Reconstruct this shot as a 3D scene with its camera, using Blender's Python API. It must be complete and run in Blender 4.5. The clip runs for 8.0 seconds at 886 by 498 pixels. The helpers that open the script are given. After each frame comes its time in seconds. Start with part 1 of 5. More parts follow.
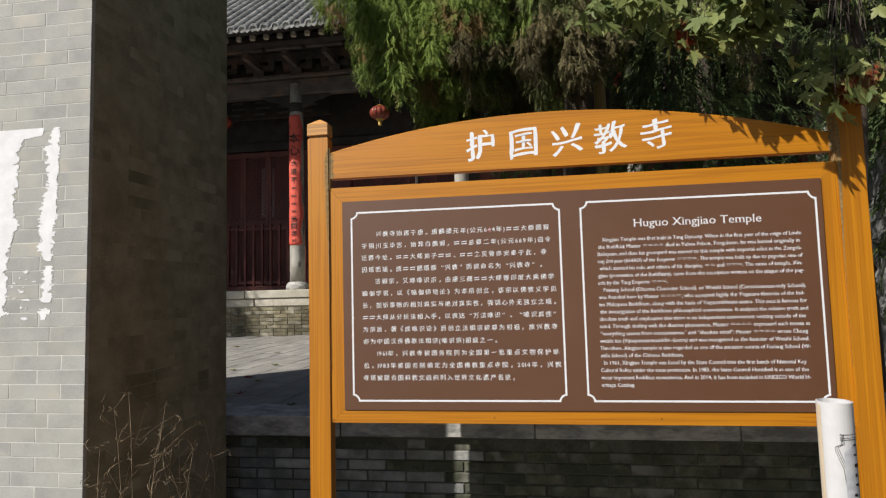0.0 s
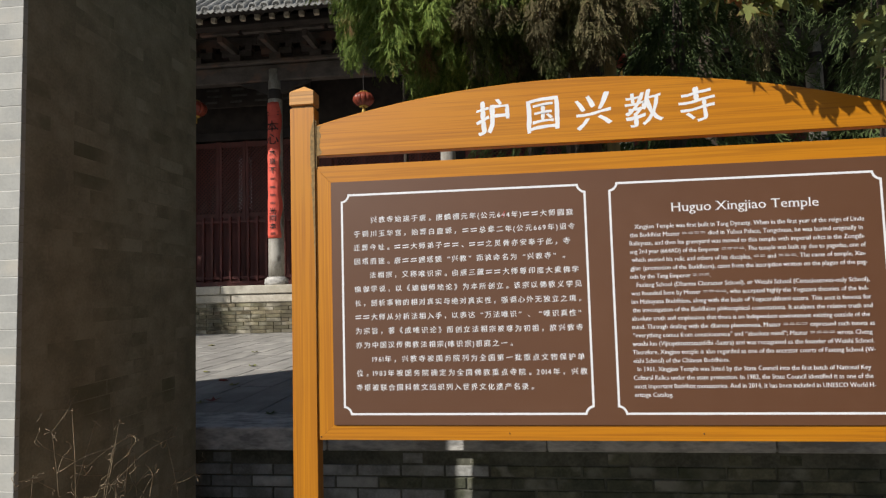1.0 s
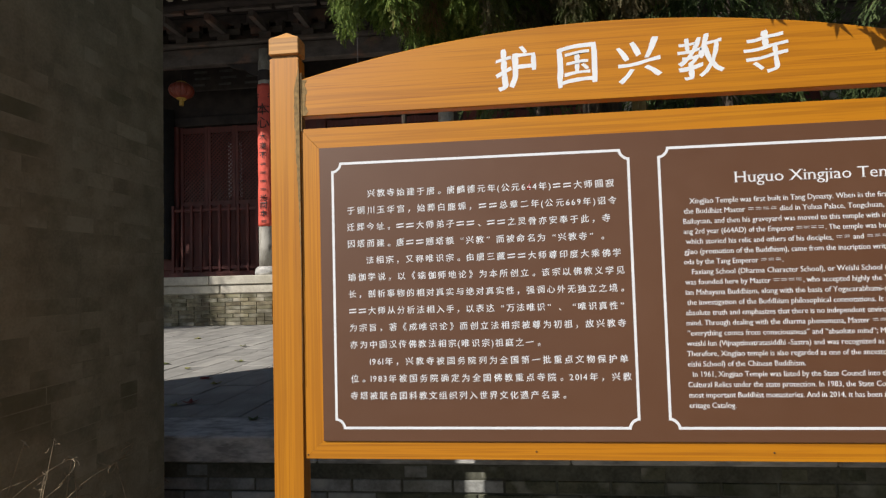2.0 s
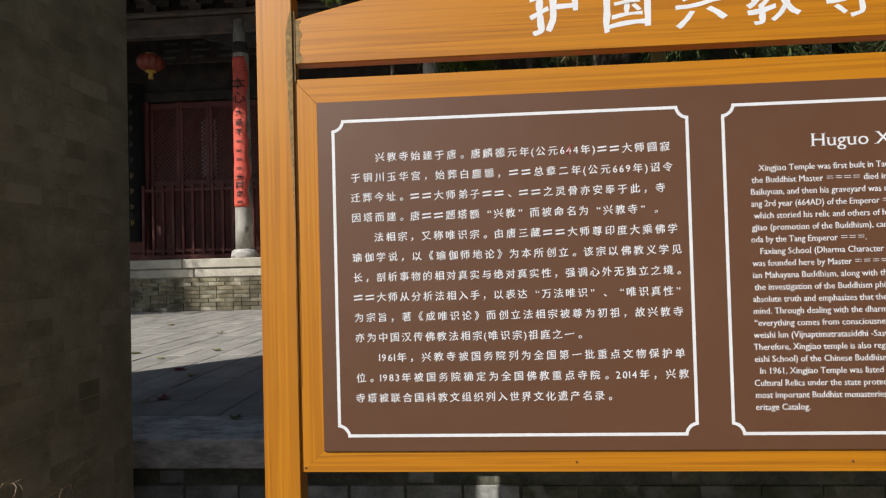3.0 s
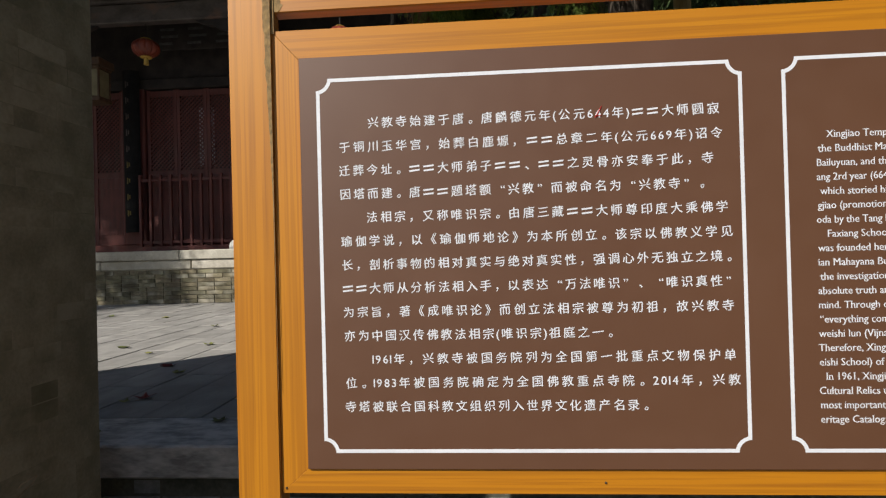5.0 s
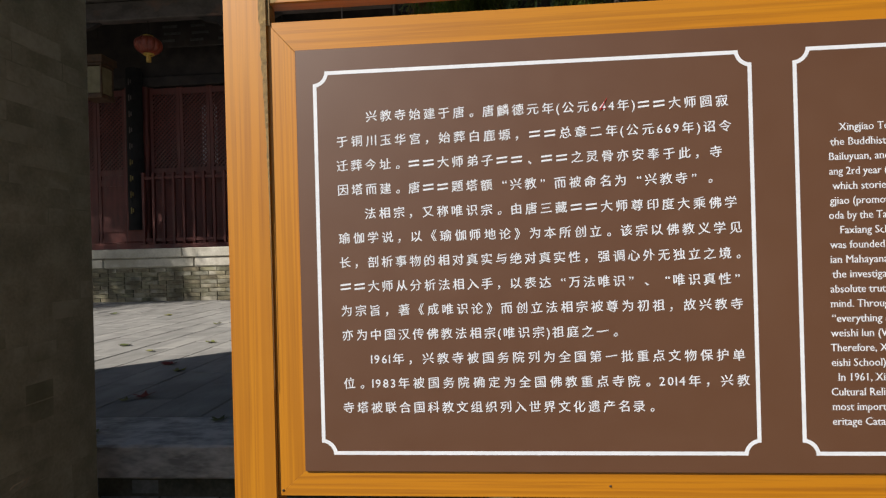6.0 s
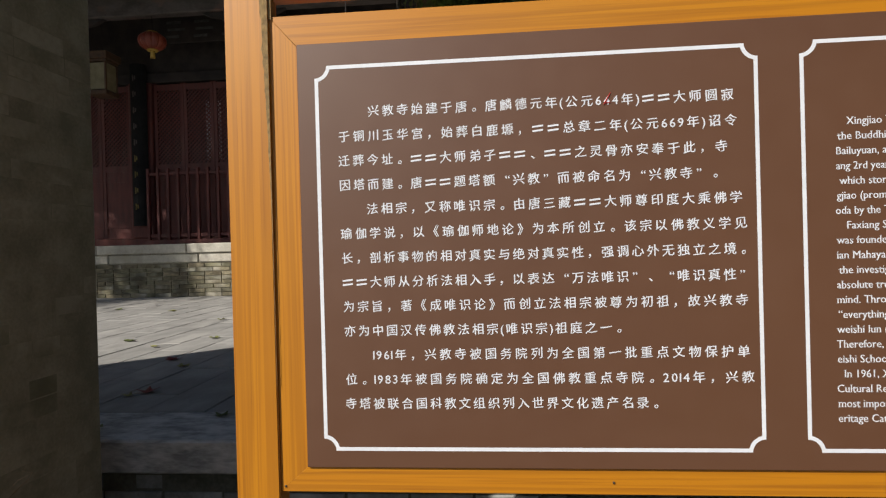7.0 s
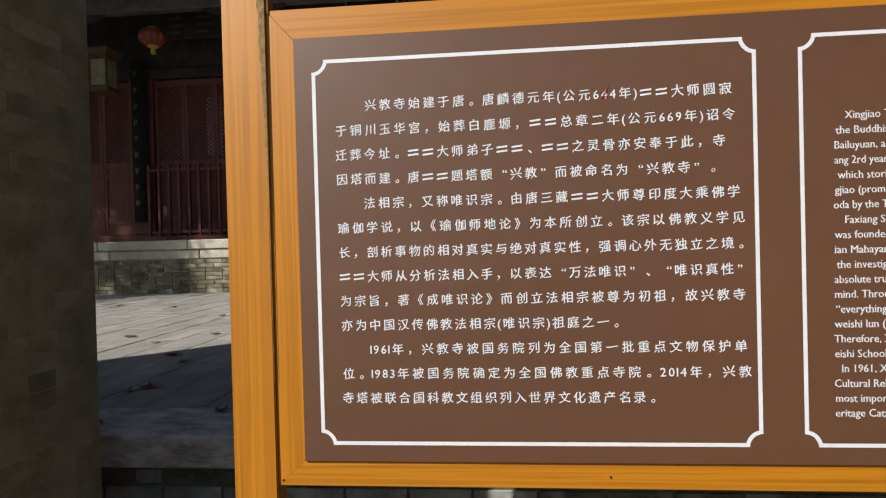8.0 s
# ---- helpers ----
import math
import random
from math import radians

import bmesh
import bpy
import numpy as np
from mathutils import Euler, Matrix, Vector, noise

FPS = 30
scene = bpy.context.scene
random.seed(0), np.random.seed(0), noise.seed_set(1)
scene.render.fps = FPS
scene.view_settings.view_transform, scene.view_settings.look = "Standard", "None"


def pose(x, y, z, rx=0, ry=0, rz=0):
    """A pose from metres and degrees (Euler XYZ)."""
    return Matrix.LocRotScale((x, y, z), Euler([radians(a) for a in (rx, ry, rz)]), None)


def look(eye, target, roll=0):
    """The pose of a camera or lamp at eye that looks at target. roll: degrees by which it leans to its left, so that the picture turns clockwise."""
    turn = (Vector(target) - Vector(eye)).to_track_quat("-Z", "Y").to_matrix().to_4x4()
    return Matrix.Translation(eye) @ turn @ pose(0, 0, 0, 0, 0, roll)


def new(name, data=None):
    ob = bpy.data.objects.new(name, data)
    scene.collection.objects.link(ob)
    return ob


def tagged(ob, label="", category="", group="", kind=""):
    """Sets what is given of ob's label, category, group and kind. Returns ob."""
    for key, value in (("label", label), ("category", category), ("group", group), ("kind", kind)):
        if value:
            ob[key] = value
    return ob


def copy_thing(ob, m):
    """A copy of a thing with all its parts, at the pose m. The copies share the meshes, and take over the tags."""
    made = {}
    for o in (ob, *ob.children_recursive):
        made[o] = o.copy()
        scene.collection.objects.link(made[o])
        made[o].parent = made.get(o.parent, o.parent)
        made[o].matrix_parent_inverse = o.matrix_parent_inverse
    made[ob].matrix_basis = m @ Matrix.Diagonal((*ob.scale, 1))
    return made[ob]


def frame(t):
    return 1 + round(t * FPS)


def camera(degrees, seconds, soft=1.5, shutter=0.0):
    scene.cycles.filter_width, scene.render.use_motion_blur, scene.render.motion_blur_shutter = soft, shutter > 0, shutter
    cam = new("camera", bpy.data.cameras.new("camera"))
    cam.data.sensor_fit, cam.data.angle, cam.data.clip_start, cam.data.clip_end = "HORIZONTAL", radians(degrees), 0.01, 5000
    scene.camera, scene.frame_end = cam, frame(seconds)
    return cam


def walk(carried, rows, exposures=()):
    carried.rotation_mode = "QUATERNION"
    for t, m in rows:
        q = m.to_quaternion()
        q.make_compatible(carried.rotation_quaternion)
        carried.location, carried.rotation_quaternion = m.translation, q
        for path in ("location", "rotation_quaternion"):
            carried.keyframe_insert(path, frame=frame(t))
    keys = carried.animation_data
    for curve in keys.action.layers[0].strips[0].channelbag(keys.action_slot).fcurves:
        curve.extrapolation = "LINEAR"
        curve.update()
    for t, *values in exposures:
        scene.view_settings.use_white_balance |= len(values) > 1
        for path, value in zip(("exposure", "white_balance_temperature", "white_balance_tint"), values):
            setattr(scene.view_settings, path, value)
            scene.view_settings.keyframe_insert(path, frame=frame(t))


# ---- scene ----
cam = camera(75.2, 8.0, soft=1.25)
EXPOSURE = 0.34
METRES, EYE, TILT, LEAN, TURN = 1.6, 1.5, 0.0, 0.0, 8.5
ROWS = [
    (0.0, 0.0, 0.0, 0.0, 0.11, 4.25, 1.48),
    (0.5, -0.0292, 0.1215, 0.001, -0.57, 4.04, 1.51),
    (1.0, -0.0733, 0.2621, 0.0023, -1.89, 3.72, 1.54),
    (2.5, -0.1357, 0.663, -0.0074, -2.89, 2.0, 1.5),
    (3.0, -0.1843, 0.7577, -0.0087, -4.69, 1.11, 1.5),
    (3.5, -0.183, 0.8264, -0.016, -4.57, 0.8, 1.44),
    (4.0, -0.1808, 0.877, -0.0179, -4.52, 0.48, 1.51),
    (4.5, -0.1776, 0.908, -0.0211, -4.48, 0.42, 1.49),
    (6.0, -0.166, 0.9533, -0.0223, -4.01, 0.1, 1.5),
    (6.5, -0.1649, 0.9569, -0.0233, -3.8, -0.03, 1.48),
    (7.0, -0.163, 0.9584, -0.0231, -3.6, -0.29, 1.51),
    (7.5, -0.1602, 0.959, -0.0242, -3.49, -0.5, 1.51),
    (8.0, -0.1565, 0.9587, -0.0267, -3.47, -0.62, 1.48),
]
walk(cam, [(t, pose(0, 0, EYE, TILT, LEAN, TURN) @ pose(METRES * x, METRES * y, METRES * z, 90 + pitch, roll, yaw)) for t, x, y, z, yaw, pitch, roll in ROWS], [(0.0, EXPOSURE), (8.0, EXPOSURE)])

# ---- world, sun ----
SUN_EL, SUN_AZ = 40.0, 45.0
world = bpy.data.worlds.new("sky")
scene.world = world
world.use_nodes = True
wn = world.node_tree.nodes
sky = wn.new("ShaderNodeTexSky")
sky.sky_type = "NISHITA"
sky.sun_disc = False
sky.sun_elevation = radians(SUN_EL)
sky.sun_rotation = radians(180 + SUN_AZ)
world.node_tree.links.new(sky.outputs["Color"], wn["Background"].inputs["Color"])
wn["Background"].inputs["Strength"].default_value = 0.05

sun_data = bpy.data.lights.new("sun", "SUN")
sun_data.energy, sun_data.angle, sun_data.color = 4.3, radians(0.55), (1.0, 0.945, 0.86)
sun = new("sun", sun_data)
_h = math.cos(radians(SUN_EL))
_way = Vector((_h * math.sin(radians(SUN_AZ)), _h * math.cos(radians(SUN_AZ)), -math.sin(radians(SUN_EL))))
sun.matrix_world = look((-8, -8, 14), Vector((-8, -8, 14)) + _way)


# ---- materials ----
def mat(name, base, dark=None, rough=0.7, scale=8.0, fine=60.0, bump=0.15, stretch=(1, 1, 1), metal=0.0, mix=(0.35, 0.7),
        per_object=0.0, island=0.0, coat=0.0, coat_rough=0.25, third=None, third_scale=2.0, third_mix=(0.55, 0.7), through_light=0.0, spec=0.5, bump_dist=0.01, stain=None, stain_scale=1.0, stain_mix=(0.5, 0.68)):
    """A surface with a coarse and a fine noise, relief, and a tint that changes from piece to piece."""
    m = bpy.data.materials.new(name)
    m.use_nodes = True
    nt = m.node_tree
    n, ln = nt.nodes, nt.links.new
    p = n["Principled BSDF"]
    p.inputs["Roughness"].default_value = rough
    p.inputs["Metallic"].default_value = metal
    p.inputs["Specular IOR Level"].default_value = spec
    p.inputs["Coat Weight"].default_value = coat
    p.inputs["Coat Roughness"].default_value = coat_rough
    dark = dark or tuple(c * 0.62 for c in base)
    co = n.new("ShaderNodeTexCoord")
    mp = n.new("ShaderNodeMapping")
    mp.inputs["Scale"].default_value = stretch
    ln(co.outputs["Object"], mp.inputs["Vector"])
    vec = mp.outputs["Vector"]
    if per_object:
        info = n.new("ShaderNodeObjectInfo")
        add = n.new("ShaderNodeVectorMath")
        add.operation = "MULTIPLY_ADD"
        ln(info.outputs["Random"], add.inputs[0])
        add.inputs[1].default_value = (37.0, 19.0, 53.0)
        ln(vec, add.inputs[2])
        vec = add.outputs["Vector"]
    a = n.new("ShaderNodeTexNoise")
    a.inputs["Scale"].default_value, a.inputs["Detail"].default_value = scale, 5
    b = n.new("ShaderNodeTexNoise")
    b.inputs["Scale"].default_value, b.inputs["Detail"].default_value = fine, 4
    ln(vec, a.inputs["Vector"]), ln(vec, b.inputs["Vector"])
    s = n.new("ShaderNodeMath")
    s.operation = "MULTIPLY_ADD"
    ln(b.outputs["Fac"], s.inputs[0])
    s.inputs[1].default_value = 0.45
    ln(a.outputs["Fac"], s.inputs[2])
    r = n.new("ShaderNodeMapRange")
    r.inputs["From Min"].default_value, r.inputs["From Max"].default_value = mix[0] + 0.2, mix[1] + 0.2
    ln(s.outputs[0], r.inputs["Value"])
    c = n.new("ShaderNodeMix")
    c.data_type = "RGBA"
    ln(r.outputs["Result"], c.inputs["Factor"])
    c.inputs["A"].default_value, c.inputs["B"].default_value = (*dark, 1), (*base, 1)
    col = c.outputs["Result"]
    if third:
        t = n.new("ShaderNodeTexNoise")
        t.inputs["Scale"].default_value, t.inputs["Detail"].default_value = third_scale, 6
        ln(vec, t.inputs["Vector"])
        tr = n.new("ShaderNodeMapRange")
        tr.inputs["From Min"].default_value, tr.inputs["From Max"].default_value = third_mix
        ln(t.outputs["Fac"], tr.inputs["Value"])
        c3 = n.new("ShaderNodeMix")
        c3.data_type = "RGBA"
        ln(tr.outputs["Result"], c3.inputs["Factor"])
        ln(col, c3.inputs["A"])
        c3.inputs["B"].default_value = (*third, 1)
        col = c3.outputs["Result"]
    if per_object or island:
        if per_object:
            rnd = info.outputs["Random"]
        else:
            geo = n.new("ShaderNodeNewGeometry")
            rnd = geo.outputs["Random Per Island"]
        amount = per_object or island
        v = n.new("ShaderNodeMapRange")
        v.inputs["To Min"].default_value, v.inputs["To Max"].default_value = 1 - amount, 1 + amount
        ln(rnd, v.inputs["Value"])
        h = n.new("ShaderNodeHueSaturation")
        ln(v.outputs["Result"], h.inputs["Value"])
        hv = n.new("ShaderNodeMapRange")
        hv.inputs["To Min"].default_value, hv.inputs["To Max"].default_value = 0.5 + 0.06 * amount, 0.5 - 0.06 * amount
        ln(rnd, hv.inputs["Value"])
        ln(hv.outputs["Result"], h.inputs["Hue"])
        ln(col, h.inputs["Color"])
        col = h.outputs["Color"]
    if stain:
        where = n.new("ShaderNodeNewGeometry")
        st = n.new("ShaderNodeTexNoise")
        st.inputs["Scale"].default_value, st.inputs["Detail"].default_value, st.inputs["Roughness"].default_value = stain_scale, 7, 0.62
        ln(where.outputs["Position"], st.inputs["Vector"])
        sr = n.new("ShaderNodeMapRange")
        sr.inputs["From Min"].default_value, sr.inputs["From Max"].default_value = stain_mix
        sr.inputs["To Max"].default_value = 0.75
        ln(st.outputs["Fac"], sr.inputs["Value"])
        cs = n.new("ShaderNodeMix")
        cs.data_type = "RGBA"
        ln(sr.outputs["Result"], cs.inputs["Factor"])
        ln(col, cs.inputs["A"])
        cs.inputs["B"].default_value = (*stain, 1)
        col = cs.outputs["Result"]
    ln(col, p.inputs["Base Color"])
    rr = n.new("ShaderNodeMapRange")
    rr.inputs["To Min"].default_value, rr.inputs["To Max"].default_value = max(0.05, rough - 0.12), min(1, rough + 0.12)
    ln(b.outputs["Fac"], rr.inputs["Value"])
    ln(rr.outputs["Result"], p.inputs["Roughness"])
    if bump:
        bp = n.new("ShaderNodeBump")
        bp.inputs["Strength"].default_value, bp.inputs["Distance"].default_value = bump, bump_dist
        ln(s.outputs[0], bp.inputs["Height"])
        ln(bp.outputs["Normal"], p.inputs["Normal"])
    if through_light:
        tl = n.new("ShaderNodeBsdfTranslucent")
        ln(col, tl.inputs["Color"])
        ms = n.new("ShaderNodeMixShader")
        ms.inputs["Fac"].default_value = through_light
        ln(p.outputs["BSDF"], ms.inputs[1]), ln(tl.outputs["BSDF"], ms.inputs[2])
        ln(ms.outputs["Shader"], n["Material Output"].inputs["Surface"])
    return m


def wood_mat(name, light, mid, deep, along="z", rough=0.45, coat=0.32):
    """Varnished softwood: long streaks along one axis, growth bands and a few dark veins."""
    m = bpy.data.materials.new(name)
    m.use_nodes = True
    nt = m.node_tree
    n, ln = nt.nodes, nt.links.new
    p = n["Principled BSDF"]
    co = n.new("ShaderNodeTexCoord")
    mp = n.new("ShaderNodeMapping")
    mp.inputs["Scale"].default_value = {"z": (44, 44, 0.5), "x": (0.6, 40, 40)}[along]
    ln(co.outputs["Object"], mp.inputs["Vector"])
    info = n.new("ShaderNodeObjectInfo")
    off = n.new("ShaderNodeVectorMath")
    off.operation = "MULTIPLY_ADD"
    ln(info.outputs["Random"], off.inputs[0])
    off.inputs[1].default_value = (31.0, 47.0, 23.0)
    ln(mp.outputs["Vector"], off.inputs[2])
    a = n.new("ShaderNodeTexNoise")
    a.inputs["Scale"].default_value, a.inputs["Detail"].default_value, a.inputs["Distortion"].default_value = 0.55, 4, 0.6
    b = n.new("ShaderNodeTexNoise")
    b.inputs["Scale"].default_value, b.inputs["Detail"].default_value = 4.0, 3
    w = n.new("ShaderNodeTexNoise")
    w.inputs["Scale"].default_value, w.inputs["Detail"].default_value = 2.2, 6
    ln(off.outputs[0], a.inputs["Vector"]), ln(off.outputs[0], b.inputs["Vector"]), ln(co.outputs["Object"], w.inputs["Vector"])
    sn = n.new("ShaderNodeMath")
    sn.operation = "MULTIPLY"
    ln(a.outputs["Fac"], sn.inputs[0])
    sn.inputs[1].default_value = 26.0
    wave = n.new("ShaderNodeMath")
    wave.operation = "SINE"
    ln(sn.outputs[0], wave.inputs[0])
    r1 = n.new("ShaderNodeMapRange")
    r1.inputs["From Min"].default_value, r1.inputs["From Max"].default_value = -0.2, 1.1
    ln(wave.outputs[0], r1.inputs["Value"])
    c1 = n.new("ShaderNodeMix")
    c1.data_type = "RGBA"
    ln(a.outputs["Fac"], c1.inputs["Factor"])
    c1.inputs["A"].default_value, c1.inputs["B"].default_value = (*mid, 1), (*light, 1)
    f1 = n.new("ShaderNodeMath")
    f1.operation = "MULTIPLY"
    ln(r1.outputs["Result"], f1.inputs[0])
    f1.inputs[1].default_value = 0.42
    c2 = n.new("ShaderNodeMix")
    c2.data_type = "RGBA"
    ln(f1.outputs[0], c2.inputs["Factor"])
    ln(c1.outputs["Result"], c2.inputs["A"])
    c2.inputs["B"].default_value = (*deep, 1)
    r2 = n.new("ShaderNodeMapRange")
    r2.inputs["From Min"].default_value, r2.inputs["From Max"].default_value = 0.52, 0.8
    r2.inputs["To Max"].default_value = 0.7
    ln(b.outputs["Fac"], r2.inputs["Value"])
    c3 = n.new("ShaderNodeMix")
    c3.data_type = "RGBA"
    ln(r2.outputs["Result"], c3.inputs["Factor"])
    ln(c2.outputs["Result"], c3.inputs["A"])
    c3.inputs["B"].default_value = (*deep, 1)
    # sun-bleached varnish in broad patches
    r3 = n.new("ShaderNodeMapRange")
    r3.inputs["From Min"].default_value, r3.inputs["From Max"].default_value = 0.5, 0.78
    r3.inputs["To Max"].default_value = 0.2
    ln(w.outputs["Fac"], r3.inputs["Value"])
    c4 = n.new("ShaderNodeMix")
    c4.data_type = "RGBA"
    ln(r3.outputs["Result"], c4.inputs["Factor"])
    ln(c3.outputs["Result"], c4.inputs["A"])
    c4.inputs["B"].default_value = (min(1, light[0] * 1.05), light[1] * 1.2, light[2] * 2.6, 1)
    ln(c4.outputs["Result"], p.inputs["Base Color"])
    p.inputs["Roughness"].default_value = rough
    p.inputs["Coat Weight"].default_value, p.inputs["Coat Roughness"].default_value = coat, 0.45
    bp = n.new("ShaderNodeBump")
    bp.inputs["Strength"].default_value, bp.inputs["Distance"].default_value = 0.12, 0.002
    ln(b.outputs["Fac"], bp.inputs["Height"])
    ln(bp.outputs["Normal"], p.inputs["Normal"])
    return m


WOOD_V = wood_mat("varnished_wood_upright", (0.56, 0.226, 0.004), (0.475, 0.170, 0.003), (0.26, 0.080, 0.002), "z")
WOOD_H = wood_mat("varnished_wood_level", (0.56, 0.226, 0.004), (0.475, 0.170, 0.003), (0.26, 0.080, 0.002), "x")
WOOD_CAP = wood_mat("weathered_cap_wood", (0.66, 0.36, 0.13), (0.55, 0.26, 0.06), (0.25, 0.12, 0.04), "x", 0.6, 0.0)
PANEL = mat("brown_sign_panel", (0.124, 0.0535, 0.025), (0.110, 0.046, 0.0215), rough=0.5, scale=1.5, fine=14, bump=0.015, mix=(0.3, 0.8), third=(0.133, 0.060, 0.031), third_scale=3, third_mix=(0.6, 0.8), coat=0.6, coat_rough=0.46)
WHITE = mat("white_sign_paint", (0.80, 0.82, 0.87), (0.72, 0.74, 0.79), rough=0.5, scale=20, fine=200, bump=0.02)
RED_PEN = mat("red_marker_ink", (0.6, 0.03, 0.02), rough=0.5)
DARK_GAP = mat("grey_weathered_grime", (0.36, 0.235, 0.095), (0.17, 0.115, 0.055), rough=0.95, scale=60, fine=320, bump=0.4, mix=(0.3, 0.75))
STEEL = mat("rusty_nail", (0.10, 0.07, 0.05), rough=0.6, metal=0.5)
GREY_BRICK = mat("grey_clay_brick", (0.42, 0.425, 0.405), (0.335, 0.34, 0.328), rough=0.9, scale=7, fine=90, bump=0.2, per_object=0.055, third=(0.47, 0.45, 0.40), third_scale=4, stain=(0.47, 0.46, 0.42), stain_scale=2.5)
# jamb brick and mortar: olive grime, with the side's shade mixed into the colour
SHADE_GRIME_BRICK = mat("mossy_shade_jamb_brick", (0.37, 0.34, 0.255), (0.22, 0.205, 0.145), rough=0.92, scale=5, fine=60, bump=0.25, per_object=0.06, third=(0.36, 0.33, 0.25), third_scale=3, stain=(0.12, 0.115, 0.07), stain_scale=2.2, stain_mix=(0.46, 0.66))
SHADE_GRIME_MORTAR = mat("mossy_shade_jamb_mortar", (0.33, 0.305, 0.225), (0.205, 0.19, 0.135), rough=0.95, scale=8, fine=90, bump=0.3)
GREY_CORE = mat("grey_mortar", (0.66, 0.66, 0.63), (0.50, 0.50, 0.48), rough=0.95, scale=14, fine=120, bump=0.3)
OLD_BRICK = mat("dark_olive_old_brick", (0.135, 0.135, 0.09), (0.05, 0.055, 0.036), rough=0.92, scale=9, fine=70, bump=0.4, per_object=0.35, third=(0.24, 0.235, 0.20), third_scale=5, third_mix=(0.52, 0.66), stain=(0.05, 0.06, 0.03), stain_scale=2.0)
OLD_GREY_BRICK = mat("mottled_grey_brick", (0.33, 0.335, 0.325), (0.17, 0.17, 0.16), rough=0.9, scale=8, fine=70, bump=0.35, per_object=0.22, third=(0.42, 0.415, 0.39), third_scale=5, third_mix=(0.56, 0.68), stain=(0.13, 0.135, 0.095), stain_scale=2.4)
OLD_MORTAR = mat("old_lime_mortar", (0.15, 0.15, 0.115), (0.06, 0.06, 0.045), rough=0.95, scale=6, fine=60, bump=0.4)
HALL_BRICK = mat("worn_hall_brick", (0.30, 0.27, 0.17), (0.10, 0.085, 0.05), rough=0.92, scale=3.2, fine=30, bump=0.35, per_object=0.3, third=(0.40, 0.37, 0.29), third_scale=2.4, third_mix=(0.5, 0.62), stain=(0.06, 0.05, 0.032), stain_scale=1.4, stain_mix=(0.40, 0.53))
HALL_MORTAR = mat("pale_mortar", (0.48, 0.44, 0.34), (0.26, 0.23, 0.16), rough=0.95, scale=3, fine=40, bump=0.3, stain=(0.12, 0.105, 0.07), stain_scale=1.4, stain_mix=(0.40, 0.53))
CAP_STONE = mat("rough_limestone", (0.52, 0.505, 0.48), (0.24, 0.235, 0.225), rough=0.88, scale=11, fine=46, bump=0.55, stretch=(0.5, 1, 1.4), per_object=0.12, mix=(0.38, 0.66), bump_dist=0.02)
HALL_STONE = mat("dressed_platform_stone", (0.55, 0.52, 0.44), (0.36, 0.33, 0.27), rough=0.85, scale=3.5, fine=34, bump=0.25, per_object=0.1, stain=(0.30, 0.27, 0.20), stain_scale=1.8)
PAVER = mat("stone_paver", (0.325, 0.312, 0.292), (0.225, 0.217, 0.203), rough=0.82, scale=3.0, fine=45, bump=0.25, stretch=(2.5, 1, 1), per_object=0.05, third=(0.38, 0.362, 0.335), third_scale=1.2, stain=(0.19, 0.182, 0.17), stain_scale=0.9)
PAVER_REST = mat("stone_paver_rest", (0.325, 0.312, 0.292), (0.21, 0.203, 0.19), rough=0.82, scale=3.0, fine=45, bump=0.25, stretch=(2.5, 1, 1), island=0.05)
EARTH = mat("packed_earth", (0.115, 0.10, 0.08), (0.065, 0.057, 0.045), rough=0.95, scale=1.2, fine=24, bump=0.5)
DARK_WALL = mat("dark_blocker_brick", (0.07, 0.062, 0.05), (0.035, 0.032, 0.027), rough=0.95, scale=3, fine=30, bump=0.4)
PAPER = mat("torn_white_paper", (0.84, 0.85, 0.88), (0.74, 0.75, 0.78), rough=0.85, scale=18, fine=120, bump=0.12)
HALL_WOOD = mat("dark_red_lacquer", (0.15, 0.036, 0.028), (0.085, 0.022, 0.018), rough=0.6, scale=4, fine=40, bump=0.12, stretch=(3, 3, 0.5), third=(0.12, 0.05, 0.04), third_scale=1.5)
BEAM_WOOD = mat("weathered_painted_beam", (0.115, 0.097, 0.09), (0.06, 0.05, 0.047), rough=0.85, scale=5, fine=30, bump=0.25, stretch=(0.6, 1, 1), third=(0.20, 0.11, 0.08), third_scale=2.2)
FADED = mat("faded_grey_writing", (0.085, 0.08, 0.078), (0.05, 0.048, 0.047), rough=0.85, scale=10)
DARK_WOOD = mat("near_black_timber", (0.045, 0.035, 0.032), (0.02, 0.016, 0.016), rough=0.85, scale=4, fine=30, bump=0.2)
RAFTER_TIP = mat("pale_rafter_tip", (0.55, 0.50, 0.42), (0.32, 0.28, 0.22), rough=0.85, scale=20)
ROOF_TILE = mat("grey_roof_tile", (0.30, 0.30, 0.29), (0.13, 0.13, 0.125), rough=0.9, scale=6, fine=40, bump=0.3, per_object=0.25)
COLUMN = mat("peeling_column_plaster", (0.42, 0.40, 0.36), (0.22, 0.20, 0.17), rough=0.85, scale=5, fine=35, bump=0.25, stretch=(1, 1, 0.5), third=(0.12, 0.11, 0.09), third_scale=4, third_mix=(0.56, 0.66))
COUPLET = mat("red_couplet_paper", (0.72, 0.115, 0.075), (0.56, 0.075, 0.05), rough=0.7, scale=3, fine=25, bump=0.2)
INK = mat("black_ink", (0.02, 0.018, 0.018), rough=0.6)
BLACK_BOARD = mat("black_lacquer_board", (0.016, 0.015, 0.015), (0.009, 0.009, 0.009), rough=0.8, spec=0.2, scale=8)
